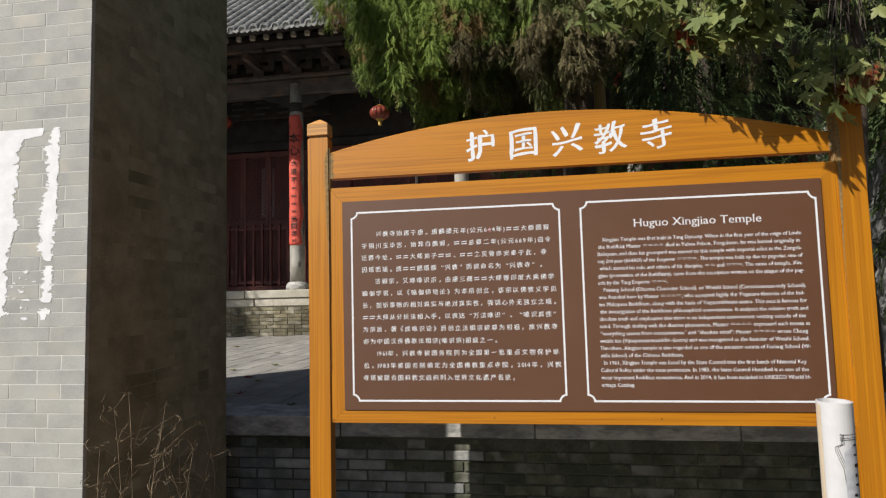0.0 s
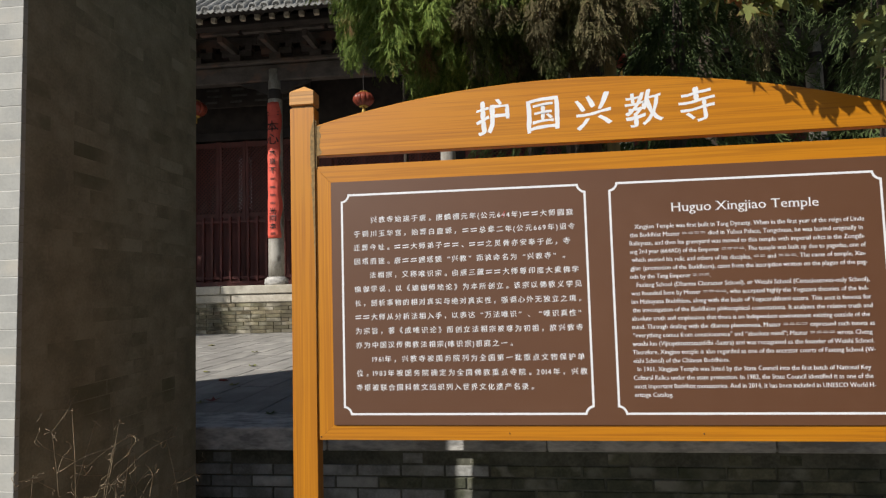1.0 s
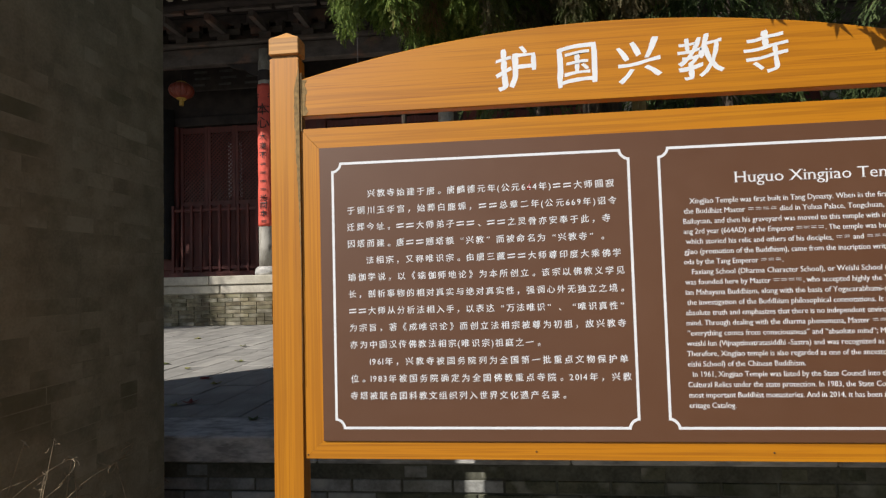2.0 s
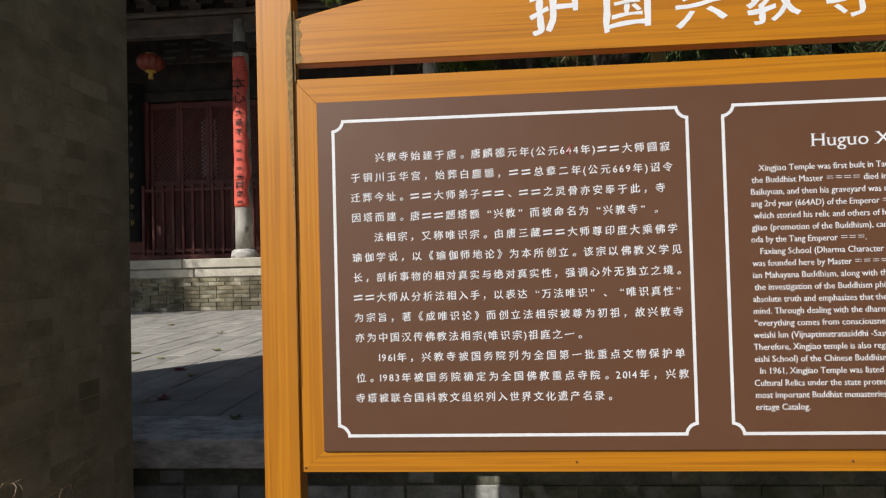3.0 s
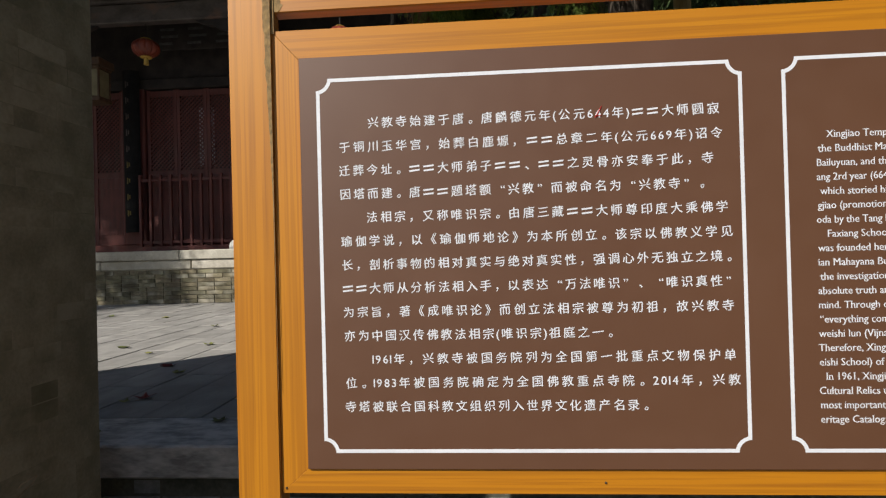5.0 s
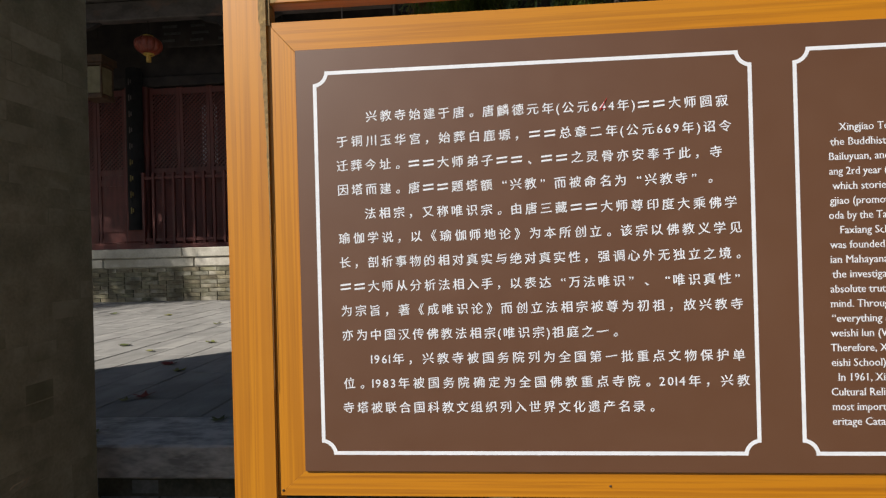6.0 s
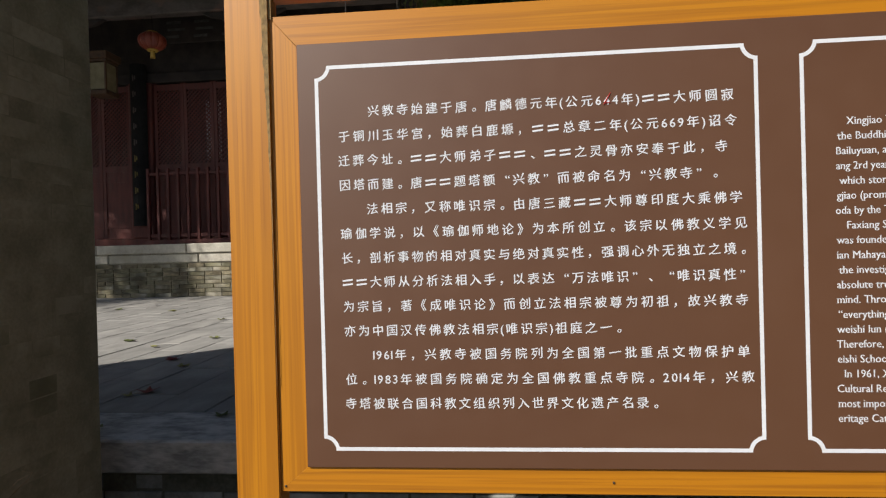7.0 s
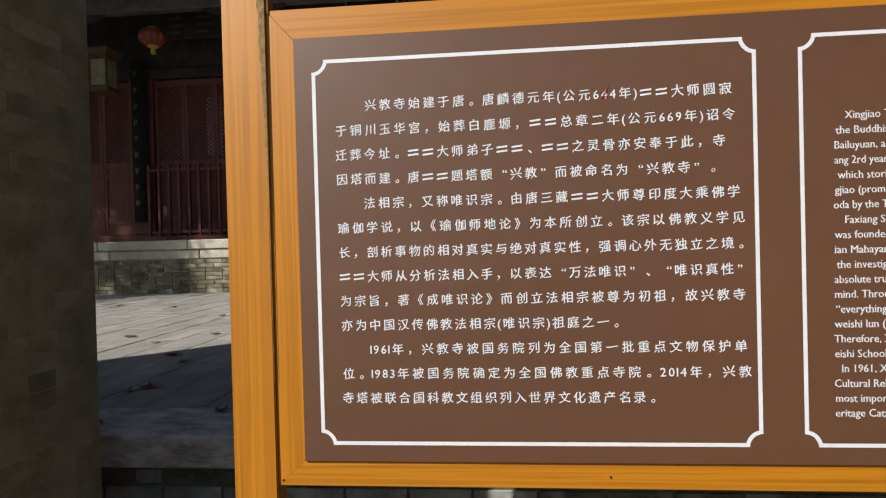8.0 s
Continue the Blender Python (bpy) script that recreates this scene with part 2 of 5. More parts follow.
GOLD = mat("dull_gold_leaf", (0.25, 0.19, 0.05), (0.12, 0.09, 0.03), rough=0.5, metal=0.4)
LANTERN_RED = mat("faded_red_lantern_cloth", (0.34, 0.075, 0.042), (0.20, 0.038, 0.024), rough=0.32, scale=6, through_light=0.25)
LANTERN_GOLD = mat("lantern_gold_trim", (0.62, 0.42, 0.08), (0.42, 0.26, 0.05), rough=0.5)
LAMP_WOOD = mat("brown_lamp_wood", (0.11, 0.06, 0.03), (0.06, 0.032, 0.018), rough=0.7, scale=8)
LAMP_PANE = mat("yellowed_lamp_pane", (0.27, 0.23, 0.13), (0.19, 0.155, 0.08), rough=0.6, scale=6)
CYPRESS = mat("cypress_sprays", (0.20, 0.275, 0.06), (0.11, 0.165, 0.038), rough=0.75, scale=1.3, fine=12, bump=0, island=0.35, third=(0.24, 0.15, 0.07), third_scale=2.2, third_mix=(0.57, 0.66), through_light=0.22, spec=0.2)
CYPRESS_DRY = mat("withered_cypress_sprays", (0.165, 0.142, 0.07), (0.085, 0.073, 0.04), rough=0.8, scale=1.6, fine=12, bump=0, island=0.35, third=(0.12, 0.15, 0.05), third_scale=2.4, third_mix=(0.52, 0.62), through_light=0.15, spec=0.2)
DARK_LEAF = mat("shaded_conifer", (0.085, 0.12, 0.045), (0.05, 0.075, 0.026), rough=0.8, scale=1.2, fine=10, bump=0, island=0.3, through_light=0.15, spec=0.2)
MAPLE = mat("maple_leaf_green", (0.215, 0.255, 0.088), (0.135, 0.175, 0.055), rough=0.55, scale=4, fine=30, bump=0, island=0.35, third=(0.24, 0.05, 0.025), third_scale=2.6, third_mix=(0.62, 0.68), through_light=0.3, spec=0.35)
BARK = mat("fissured_bark", (0.10, 0.075, 0.055), (0.035, 0.027, 0.02), rough=0.95, scale=7, fine=40, bump=0.8, stretch=(2.5, 2.5, 0.5), bump_dist=0.03)
DRY_STEM = mat("dry_weed_stem", (0.40, 0.31, 0.20), (0.11, 0.08, 0.05), rough=0.85, scale=12)
LITTER = mat("fallen_leaf", (0.20, 0.22, 0.06), (0.12, 0.12, 0.035), rough=0.7, scale=14, bump=0.1, per_object=0.4)
LITTER_RED = mat("fallen_red_leaf", (0.26, 0.035, 0.02), (0.12, 0.02, 0.015), rough=0.7, scale=14, bump=0.1)
ROLL = mat("printed_white_vinyl", (0.62, 0.62, 0.63), (0.54, 0.54, 0.56), rough=0.4, scale=3, fine=30, bump=0.02)
ROLL_ORANGE = mat("printed_warm_edge", (0.62, 0.46, 0.33), (0.62, 0.56, 0.42), rough=0.4, scale=3)
ROLL_GREY = mat("printed_grey_cloud", (0.30, 0.32, 0.37), (0.50, 0.51, 0.54), rough=0.4, scale=8)
POLE = mat("yellowed_pole", (0.33, 0.25, 0.09), (0.20, 0.15, 0.06), rough=0.7, scale=6, stretch=(4, 4, 0.5))
ROCK = mat("weathered_rock", (0.24, 0.24, 0.235), (0.06, 0.06, 0.06), rough=0.9, scale=3, fine=22, bump=0.8, bump_dist=0.03, third=(0.40, 0.40, 0.40), third_scale=5)


# ---- building helpers ----
def link(name, bm, material, parent=None, label="", smooth=False):
    me = bpy.data.meshes.new(name)
    bm.to_mesh(me)
    bm.free()
    me.materials.append(material)
    if smooth:
        me.shade_smooth()
    ob = new(name, me)
    ob.parent = parent
    if parent and label:
        tagged(ob, label)
    return ob


def part(name, bm, material, parent, label="", smooth=False):
    return link(name, bm, material, parent, label, smooth)


def thing(name, label, category, at=(0, 0, 0), group="", kind="", rz=0.0):
    e = new(name)
    e.empty_display_size = 0.1
    e.matrix_world = pose(*at, 0, 0, rz)
    return tagged(e, label, category, group, kind)


def raw(name, verts, faces, material, parent=None, smooth=False, label=""):
    me = bpy.data.meshes.new(name)
    me.from_pydata([tuple(v) for v in verts], [], [tuple(f) for f in faces])
    me.materials.append(material)
    if smooth:
        me.shade_smooth()
    ob = new(name, me)
    ob.parent = parent
    if parent and label:
        tagged(ob, label)
    return ob


def box(x0, x1, y0, y1, z0, z1, bevel=0.0, bm=None, segments=1):
    own = bm is None
    bm = bm or bmesh.new()
    r = bmesh.ops.create_cube(bm, size=1, matrix=Matrix.Translation(((x0 + x1) / 2, (y0 + y1) / 2, (z0 + z1) / 2)) @ Matrix.Diagonal((x1 - x0, y1 - y0, z1 - z0, 1)))
    if bevel and own:
        bmesh.ops.bevel(bm, geom=bm.edges[:], offset=bevel, segments=segments, affect="EDGES")
    return bm


def prism(outline, y0, y1, bevel=0.0):
    """An outline in x and z, drawn out from y0 to y1."""
    bm = bmesh.new()
    lower = [bm.verts.new((x, y0, z)) for x, z in outline]
    upper = [bm.verts.new((x, y1, z)) for x, z in outline]
    bm.faces.new(lower)
    bm.faces.new(upper[::-1])
    k = len(outline)
    for i in range(k):
        bm.faces.new((lower[i], upper[i], upper[(i + 1) % k], lower[(i + 1) % k]))
    bmesh.ops.recalc_face_normals(bm, faces=bm.faces[:])
    if bevel:
        edges = [e for e in bm.edges if abs(e.verts[0].co.y - e.verts[1].co.y) < 1e-6]
        bmesh.ops.bevel(bm, geom=edges, offset=bevel, segments=1, affect="EDGES")
    return bm


def lathe(profile, n=24, bm=None, at=(0, 0, 0)):
    """A profile of (radius, z) turned round the upright axis."""
    bm = bm or bmesh.new()
    rings = []
    for r, z in profile:
        rings.append([bm.verts.new((at[0] + r * math.cos(2 * math.pi * i / n), at[1] + r * math.sin(2 * math.pi * i / n), at[2] + z)) for i in range(n)])
    for a, b in zip(rings, rings[1:]):
        for i in range(n):
            bm.faces.new((a[i], a[(i + 1) % n], b[(i + 1) % n], b[i]))
    bm.faces.new(rings[0][::-1])
    bm.faces.new(rings[-1])
    return bm


def tube(points, radii, n=6):
    """Vertices and faces of a tapered tube along points."""
    vs, fs = [], []
    pts = [Vector(p) for p in points]
    for i, p in enumerate(pts):
        d = (pts[min(i + 1, len(pts) - 1)] - pts[max(i - 1, 0)]).normalized()
        s = d.cross(Vector((0.31, 0.95, 0.07))).normalized()
        u = s.cross(d)
        for k in range(n):
            a = 2 * math.pi * k / n
            vs.append(p + (s * math.cos(a) + u * math.sin(a)) * radii[i])
    for i in range(len(pts) - 1):
        for k in range(n):
            fs.append((i * n + k, i * n + (k + 1) % n, (i + 1) * n + (k + 1) % n, (i + 1) * n + k))
    fs.append(tuple(range(n))[::-1])
    fs.append(tuple((len(pts) - 1) * n + k for k in range(n)))
    return vs, fs


def join(lists):
    vs, fs = [], []
    for v, f in lists:
        k = len(vs)
        vs.extend(v)
        fs.extend(tuple(i + k for i in q) for q in f)
    return vs, fs


_brick_meshes = {}


def brick_mesh(kind, l, h, d, material, c=0.003):
    """A brick with a chamfered front: it lies along x, its front looks to -y, its front left lower corner is at the origin."""
    key = (kind, material.name, round(l, 3), round(h, 3), round(d, 3))
    c = 0.0012 if d < 0.03 else c
    if key not in _brick_meshes:
        v = [(0, d, 0), (l, d, 0), (l, d, h), (0, d, h), (0, c, 0), (l, c, 0), (l, c, h), (0, c, h), (c, 0, c), (l - c, 0, c), (l - c, 0, h - c), (c, 0, h - c)]
        f = [(0, 1, 5, 4), (1, 2, 6, 5), (2, 3, 7, 6), (3, 0, 4, 7), (4, 5, 9, 8), (5, 6, 10, 9), (6, 7, 11, 10), (7, 4, 8, 11), (8, 9, 10, 11)]
        me = bpy.data.meshes.new(kind)
        me.from_pydata(v, [], f)
        me.materials.append(material)
        _brick_meshes[key] = me
    return _brick_meshes[key]


def lay(kind, parent, l, h, d, material, at, rz=0.0, jitter=0.0015):
    ob = new(kind, brick_mesh(kind, l, h, d, material))
    ob.parent = parent
    ob.matrix_basis = pose(*at, 0, 0, rz) @ Matrix.Translation((0, random.uniform(-jitter, jitter), 0))
    return ob


GLYPH_BAR = "\uff1d"


def rim_edges(faces):
    """Edges that belong to one face only, each in its face's winding."""
    count = {}
    for f in faces:
        for a, b in zip(f, f[1:] + f[:1]):
            key = (min(a, b), max(a, b))
            count[key] = None if key in count else (a, b)
    return [e for e in count.values() if e]


def with_serifs(co, faces):
    """Small feet on the upper and lower ends of upright stems, as a book face has."""
    vs, fs = co.tolist(), list(faces)
    for a, b in rim_edges(faces):
        (xa, za), (xb, zb) = co[a][:2], co[b][:2]
        wide = abs(xa - xb)
        if abs(za - zb) < 0.012 and 0.045 < wide < 0.15:
            foot, tall = 0.048, 0.03
            up = any(co[i][1] > za + 0.03 for f in faces_at(faces, a, b) for i in f)
            z0, z1 = (za, za + tall) if up else (za - tall, za)
            k = len(vs)
            vs += [[min(xa, xb) - foot, z0, 0], [max(xa, xb) + foot, z0, 0], [max(xa, xb) + foot, z1, 0], [min(xa, xb) - foot, z1, 0]]
            fs.append((k, k + 1, k + 2, k + 3))
    return np.array(vs), fs


_edge_faces = {}


def faces_at(faces, a, b):
    if _edge_faces.get("of") is not faces:
        _edge_faces.clear()
        _edge_faces["of"] = faces
        for f in faces:
            for i, j in zip(f, f[1:] + f[:1]):
                _edge_faces.setdefault((min(i, j), max(i, j)), []).append(f)
    return _edge_faces[(min(a, b), max(a, b))]


def brushed(ch, co, faces, amount):
    """A character's outline with the swell and taper of a brush: level strokes thinner, upright ones fuller, ends uneven."""
    bm = bmesh.new()
    vs = [bm.verts.new((x, z, 0)) for x, z in co]
    for f in faces:
        try:
            bm.faces.new([vs[i] for i in f])
        except ValueError:
            pass
    for _ in range(2):
        long = [e for e in bm.edges if e.is_boundary and e.calc_length() > 0.09]
        if long:
            bmesh.ops.subdivide_edges(bm, edges=long, cuts=1)
    bm.verts.index_update()
    push = {}
    for e in bm.edges:
        if e.is_boundary and e.link_faces:
            a, b = e.verts
            n = Vector((-(b.co.y - a.co.y), b.co.x - a.co.x, 0))
            if n.length < 1e-7:
                continue
            n.normalize()
            if n.dot(e.link_faces[0].calc_center_median() - a.co) > 0:
                n.negate()
            for v in (a, b):
                push.setdefault(v, []).append(n)
    seed = (ord(ch) % 97) * 1.7
    for v, ns in push.items():
        n = sum(ns, Vector()).normalized()
        level = abs(n.y)
        swell = noise.noise((v.co.x * 3.1 + seed, v.co.y * 3.1, seed))
        rough = noise.noise((v.co.x * 9.0, v.co.y * 9.0 + seed, 2.0))
        v.co += n * amount * max(-0.75, (1.5 if amount > 0.015 else 0.55) - 1.1 * level + 1.3 * swell + 0.5 * rough)
    for v in bm.verts:
        x, z = v.co.x - 0.5, v.co.y - 0.36
        v.co.x += amount * 1.6 * math.sin(z * 4.0 + seed) * 0.5 - 0.07 * z * abs(z)
        v.co.y += amount * 1.4 * math.sin(x * 5.0 + seed * 2)
    bmesh.ops.triangulate(bm, faces=bm.faces[:])
    bm.verts.index_update()
    out = np.array([v.co[:2] for v in bm.verts]), [tuple(v.index for v in f.verts) for f in bm.faces]
    bm.free()
    return out


def lettering(string, x0, x1, z, height, y, material, parent, name="text_line", bold=0.0, gap=1.0, rise=0.0, centre=False, serif=False):
    """One line of writing as a thin mesh on a board that looks to -y; x0 to x1 is its length, height the size of the type.
    bold: metres by which the strokes grow to both sides; rise: the upward slant of the strokes."""
    cu = bpy.data.curves.new(name, "FONT")
    cu.body, cu.space_character, cu.resolution_u = string, gap, 2
    cu.offset = -0.006 if serif else 0.0
    ob = new(name, cu)
    bpy.context.view_layer.update()
    me = bpy.data.meshes.new_from_object(ob.evaluated_get(bpy.context.evaluated_depsgraph_get()))
    bpy.data.objects.remove(ob)
    bpy.data.curves.remove(cu)
    co = np.array([v.co[:] for v in me.vertices])
    faces = [tuple(p.vertices) for p in me.polygons]
    bpy.data.meshes.remove(me)
    if serif:
        co, faces = with_serifs(co, faces)
    lo, hi = co[:, 0].min(), co[:, 0].max()
    sx = (x1 - x0) / (hi - lo)
    out = np.zeros_like(co)
    out[:, 0] = x0 + (co[:, 0] - lo) * sx
    out[:, 2] = z + (co[:, 1] - (0.36 if not centre else (co[:, 1].min() + co[:, 1].max()) / 2)) * height + rise * (out[:, 0] - (x0 + x1) / 2)
    out[:, 1] = y
    vs, fs = [], []
    for i, (dx, dz) in enumerate(((-1, 0), (1, 0)) if serif else ((-1, -0.4), (1, 0.4), (0, -0.8), (0, 0.8)) if bold else ((0, 0),)):
        k = len(vs)
        vs.extend((out + np.array((dx * bold, -0.00012 * i, dz * bold))).tolist())
        fs.extend(tuple(a + k for a in f) for f in faces)
    return raw(name, vs, fs, material, parent)


_glyphs = {}


def glyph(ch, sway=0.008):
    """Outline mesh of one character: vertices in type units, faces, and its advance."""
    if (ch, sway) not in _glyphs:
        cu = bpy.data.curves.new("glyph", "FONT")
        cu.body, cu.resolution_u = ch, 2
        ob = new("glyph", cu)
        bpy.context.view_layer.update()
        me = bpy.data.meshes.new_from_object(ob.evaluated_get(bpy.context.evaluated_depsgraph_get()))
        bpy.data.objects.remove(ob)
        bpy.data.curves.remove(cu)
        co = np.array([v.co[:2] for v in me.vertices])
        faces = [tuple(p.vertices) for p in me.polygons]
        bpy.data.meshes.remove(me)
        wide = ord(ch) > 0x2000
        lo, hi = co[:, 0].min(), co[:, 0].max()
        if ch == GLYPH_BAR:
            co = np.array([(0.06, z) for z in (0.12, 0.25, 0.47, 0.60)] + [(0.92, z) for z in (0.12, 0.25, 0.47, 0.60)])
            faces = [(0, 4, 5, 1), (2, 6, 7, 3)]
        elif wide:
            co[:, 0] += 0.5 - (lo + hi) / 2 if ch not in "，。、“”《》" else {"，": 0.18, "。": 0.2, "、": 0.18, "“": 0.62, "”": 0.12, "《": 0.5, "》": 0.08}[ch] - lo
        else:
            co[:, 0] += 0.04 - lo
        if 0x4e00 <= ord(ch) < 0xa000:
            co, faces = brushed(ch, co, faces, sway)
        _glyphs[(ch, sway)] = (co, faces, 1.0 if wide else hi - lo + 0.09)
    return _glyphs[(ch, sway)]


def brush_line(string, x0, x1, z, size, y, material, parent, bold=0.0003, rise=0.10, name="text_line", sway=0.008):
    """A line of square characters set at an even pitch from x0 to x1, each with a slight upward slant."""
    total = sum(glyph(c)[2] for c in string)
    pitch = (x1 - x0) / total
    vs, fs, at = [], [], 0.0
    for c in string:
        co, faces, adv = glyph(c, sway)
        slant = rise if ord(c) > 0x2fff else 0.0
        mid = at + adv / 2
        px = x0 + mid * pitch + (co[:, 0] - adv / 2) * size
        pz = z + (co[:, 1] - 0.36) * size + slant * (co[:, 0] - adv / 2) * size
        for i, (dx, dz) in enumerate(((-1, -0.4), (1, 0.4), (0, -0.8), (0, 0.8)) if bold else ((0, 0),)):
            k = len(vs)
            vs.extend(zip((px + dx * bold).tolist(), [y - 0.00012 * i] * len(px), (pz + dz * bold).tolist()))
            fs.extend(tuple(a + k for a in f) for f in faces)
        at += adv
    return raw(name, vs, fs, material, parent)


# ---- ground and terrace ----
TZ, TY = 0.71, 3.68
gx = [(-300, -300), (300, -300), (300, 300), (-300, 300)]
ground = raw("ground", [(x, y, 0) for x, y in gx], [(0, 1, 2, 3)], EARTH)
tagged(ground, "packed grey-brown earth at the foot of the terrace", "ground", kind="structure")

terrace = link("terrace", box(-16, 12, TY + 0.05, 19, 0.0, TZ - 0.006), OLD_MORTAR)
tagged(terrace, "raised temple terrace with a brick retaining wall and stone paving", "terrace", kind="structure")

x = -6.4
while x < 6:
    l = random.uniform(1.0, 1.5)
    part("cap_stone", box(x + 0.003, x + l - 0.003, TY, TY + 0.40, TZ - 0.135, TZ, 0.008), CAP_STONE, terrace)
    x += l

# ---- gate wall of grey brick ----
GX, GY0, GY1, GL, GH = -1.945, 2.29, 3.484, -4.9, 4.6
gate_wall = link("gate_wall", box(GL, GX - 0.0009, GY0 + 0.0009, GY1, 0, GH), GREY_CORE)
tagged(gate_wall, "thick grey brick gate wall with fine pale joints", "wall", kind="structure")

part("jamb_mortar", box(GX - 0.0008, GX + 0.0002, GY0 + 0.004, GY1 - 0.002, 0.002, GH - 0.002), SHADE_GRIME_MORTAR, gate_wall, "mossy joints of the jamb, darkened for its shaded side")

# added out of view: holds sky and bounced light off the jamb
sky_blocker = link("sky_blocker_wall", box(3.4, 3.7, -9, TY, 0, 6.5), DARK_WALL)
tagged(sky_blocker, "unseen dark wall added to keep skylight off the gate jamb", "wall", kind="structure")

# ---- torn paper on the wall ----
def torn_paper(label, x0, x1, z0, z1, seed, cut):
    """Thin torn paper: what is left of the sheet is where cut is positive; tears feather out sideways."""
    cell = 0.0035
    nx, nz = int((x1 - x0) / cell), int((z1 - z0) / cell)
    keep, vs, fs, idx = set(), [], [], {}
    for i in range(nx):
        for k in range(nz):
            px, pz = x0 + (i + 0.5) * cell, z0 + (k + 0.5) * cell
            tear = noise.noise((px * 14, seed, pz * 34)) * 0.022 + noise.noise((px * 34, seed + 5, pz * 85)) * 0.020 + noise.noise((px * 80, seed + 9, pz * 170)) * 0.011
            if cut(px, pz) + tear > 0.0:
                keep.add((i, k))
    def vert(i, k, d):
        key = (i, k, d)
        if key not in idx:
            idx[key] = len(vs)
            jig = 0.3 * cell * noise.noise((i * 0.7, seed, k * 0.7))
            vs.append((x0 + i * cell + jig, GY0 - 0.0008 - d * 0.0006 - 0.0004 * noise.noise((i * 0.1, seed, k * 0.1)), z0 + k * cell - jig))
        return idx[key]
    for i, k in sorted(keep):
        fs.append((vert(i, k, 1), vert(i + 1, k, 1), vert(i + 1, k + 1, 1), vert(i, k + 1, 1)))
        for (di, dk), (a, b) in (((-1, 0), ((i, k), (i, k + 1))), ((1, 0), ((i + 1, k + 1), (i + 1, k))), ((0, -1), ((i + 1, k), (i, k))), ((0, 1), ((i, k + 1), (i + 1, k + 1)))):
            if (i + di, k + dk) not in keep:
                fs.append((vert(*a, 1), vert(*b, 1), vert(*b, 0), vert(*a, 0)))
    ob = raw("torn_paper", vs, fs, PAPER)
    return tagged(ob, label, "paper")


def between(z, table):
    """Straight-line value at z of a table of (z, value), z falling."""
    for (za, a), (zb, b) in zip(table, table[1:]):
        if za >= z >= zb:
            return a + (b - a) * (za - z) / max(za - zb, 1e-6)
    return -9.0


STRIP_L = [(2.295, -2.128), (2.19, -2.163), (2.10, -2.155), (2.02, -2.148), (1.93, -2.185), (1.82, -2.192), (1.73, -2.176), (1.685, -2.162), (1.68, -2.05), (1.665, -2.05), (1.66, -2.155), (1.61, -2.16), (1.55, -2.172), (1.50, -2.172), (1.495, -2.05), (1.478, -2.05), (1.47, -2.166), (1.42, -2.17)]
STRIP_R = [(2.295, -2.095), (1.91, -2.102), (1.85, -2.112), (1.70, -2.114), (1.55, -2.118), (1.42, -2.140)]
POSTER_R = [(2.295, -2.185), (2.262, -2.195), (2.245, -2.285), (2.18, -2.315), (2.08, -2.30), (1.95, -2.325), (1.85, -2.30), (1.78, -2.335), (1.66, -2.352), (1.56, -2.345), (1.44, -2.36), (1.40, -2.40)]
torn_paper("tall narrow strip of torn white paper on grey brick", -2.24, -2.07, 1.41, 2.31, 3.0,
           lambda px, pz: min(px - between(pz, STRIP_L) if between(pz, STRIP_L) > -9 else -1, (between(pz, STRIP_R) - px) * (2.0 if pz > 1.9 else 1.0)))
torn_paper("broad remnant of torn white poster on the grey brick wall", -2.66, -2.15, 1.39, 2.31, 9.0,
           lambda px, pz: between(pz, POSTER_R) - px)
torn_paper("small scraps of white paper on the grey brick wall", -2.34, -2.19, 1.42, 1.66, 14.0,
           lambda px, pz: -0.0125 - abs(px + 2.275) * 0.06)

# ---- sign board ----
SY = 2.927
sign = thing("sign_board", "varnished orange wooden notice board with a brown bilingual panel", "sign", (0.2, SY, 0))
SIGN_INV = Matrix.Translation((-0.2, -SY, 0))


def on_sign(ob):
    """Keeps a part's place in the world under the sign's base."""
    ob.matrix_parent_inverse = SIGN_INV
    return ob


PL0, PL1, PR0, PR1 = -1.163, -1.0478, 1.449, 1.572
for a, b in ((PL0, PL1), (PR0, PR1)):
    post = on_sign(part("post", box(a, b, SY - 0.006, SY + 0.062, 0, 2.345, 0.003, segments=2), WOOD_V, sign))
    neck = on_sign(part("post_neck", box(a + 0.008, b - 0.008, SY + 0.002, SY + 0.055, 2.343, 2.36), DARK_GAP, sign))
    bm = box(a - 0.002, b + 0.002, SY - 0.009, SY + 0.065, 2.358, 2.425)
    top = [f for f in bm.faces if f.normal.z > 0.9]
    r = bmesh.ops.poke(bm, faces=top)
    for v in r["verts"]:
        v.co.z += 0.032
    bmesh.ops.bevel(bm, geom=[e for e in bm.edges if all(v.co.z < 2.43 for v in e.verts)], offset=0.004, segments=1, affect="EDGES")
    on_sign(part("post_cap", bm, WOOD_CAP, sign, "pyramid cap of bleached wood"))

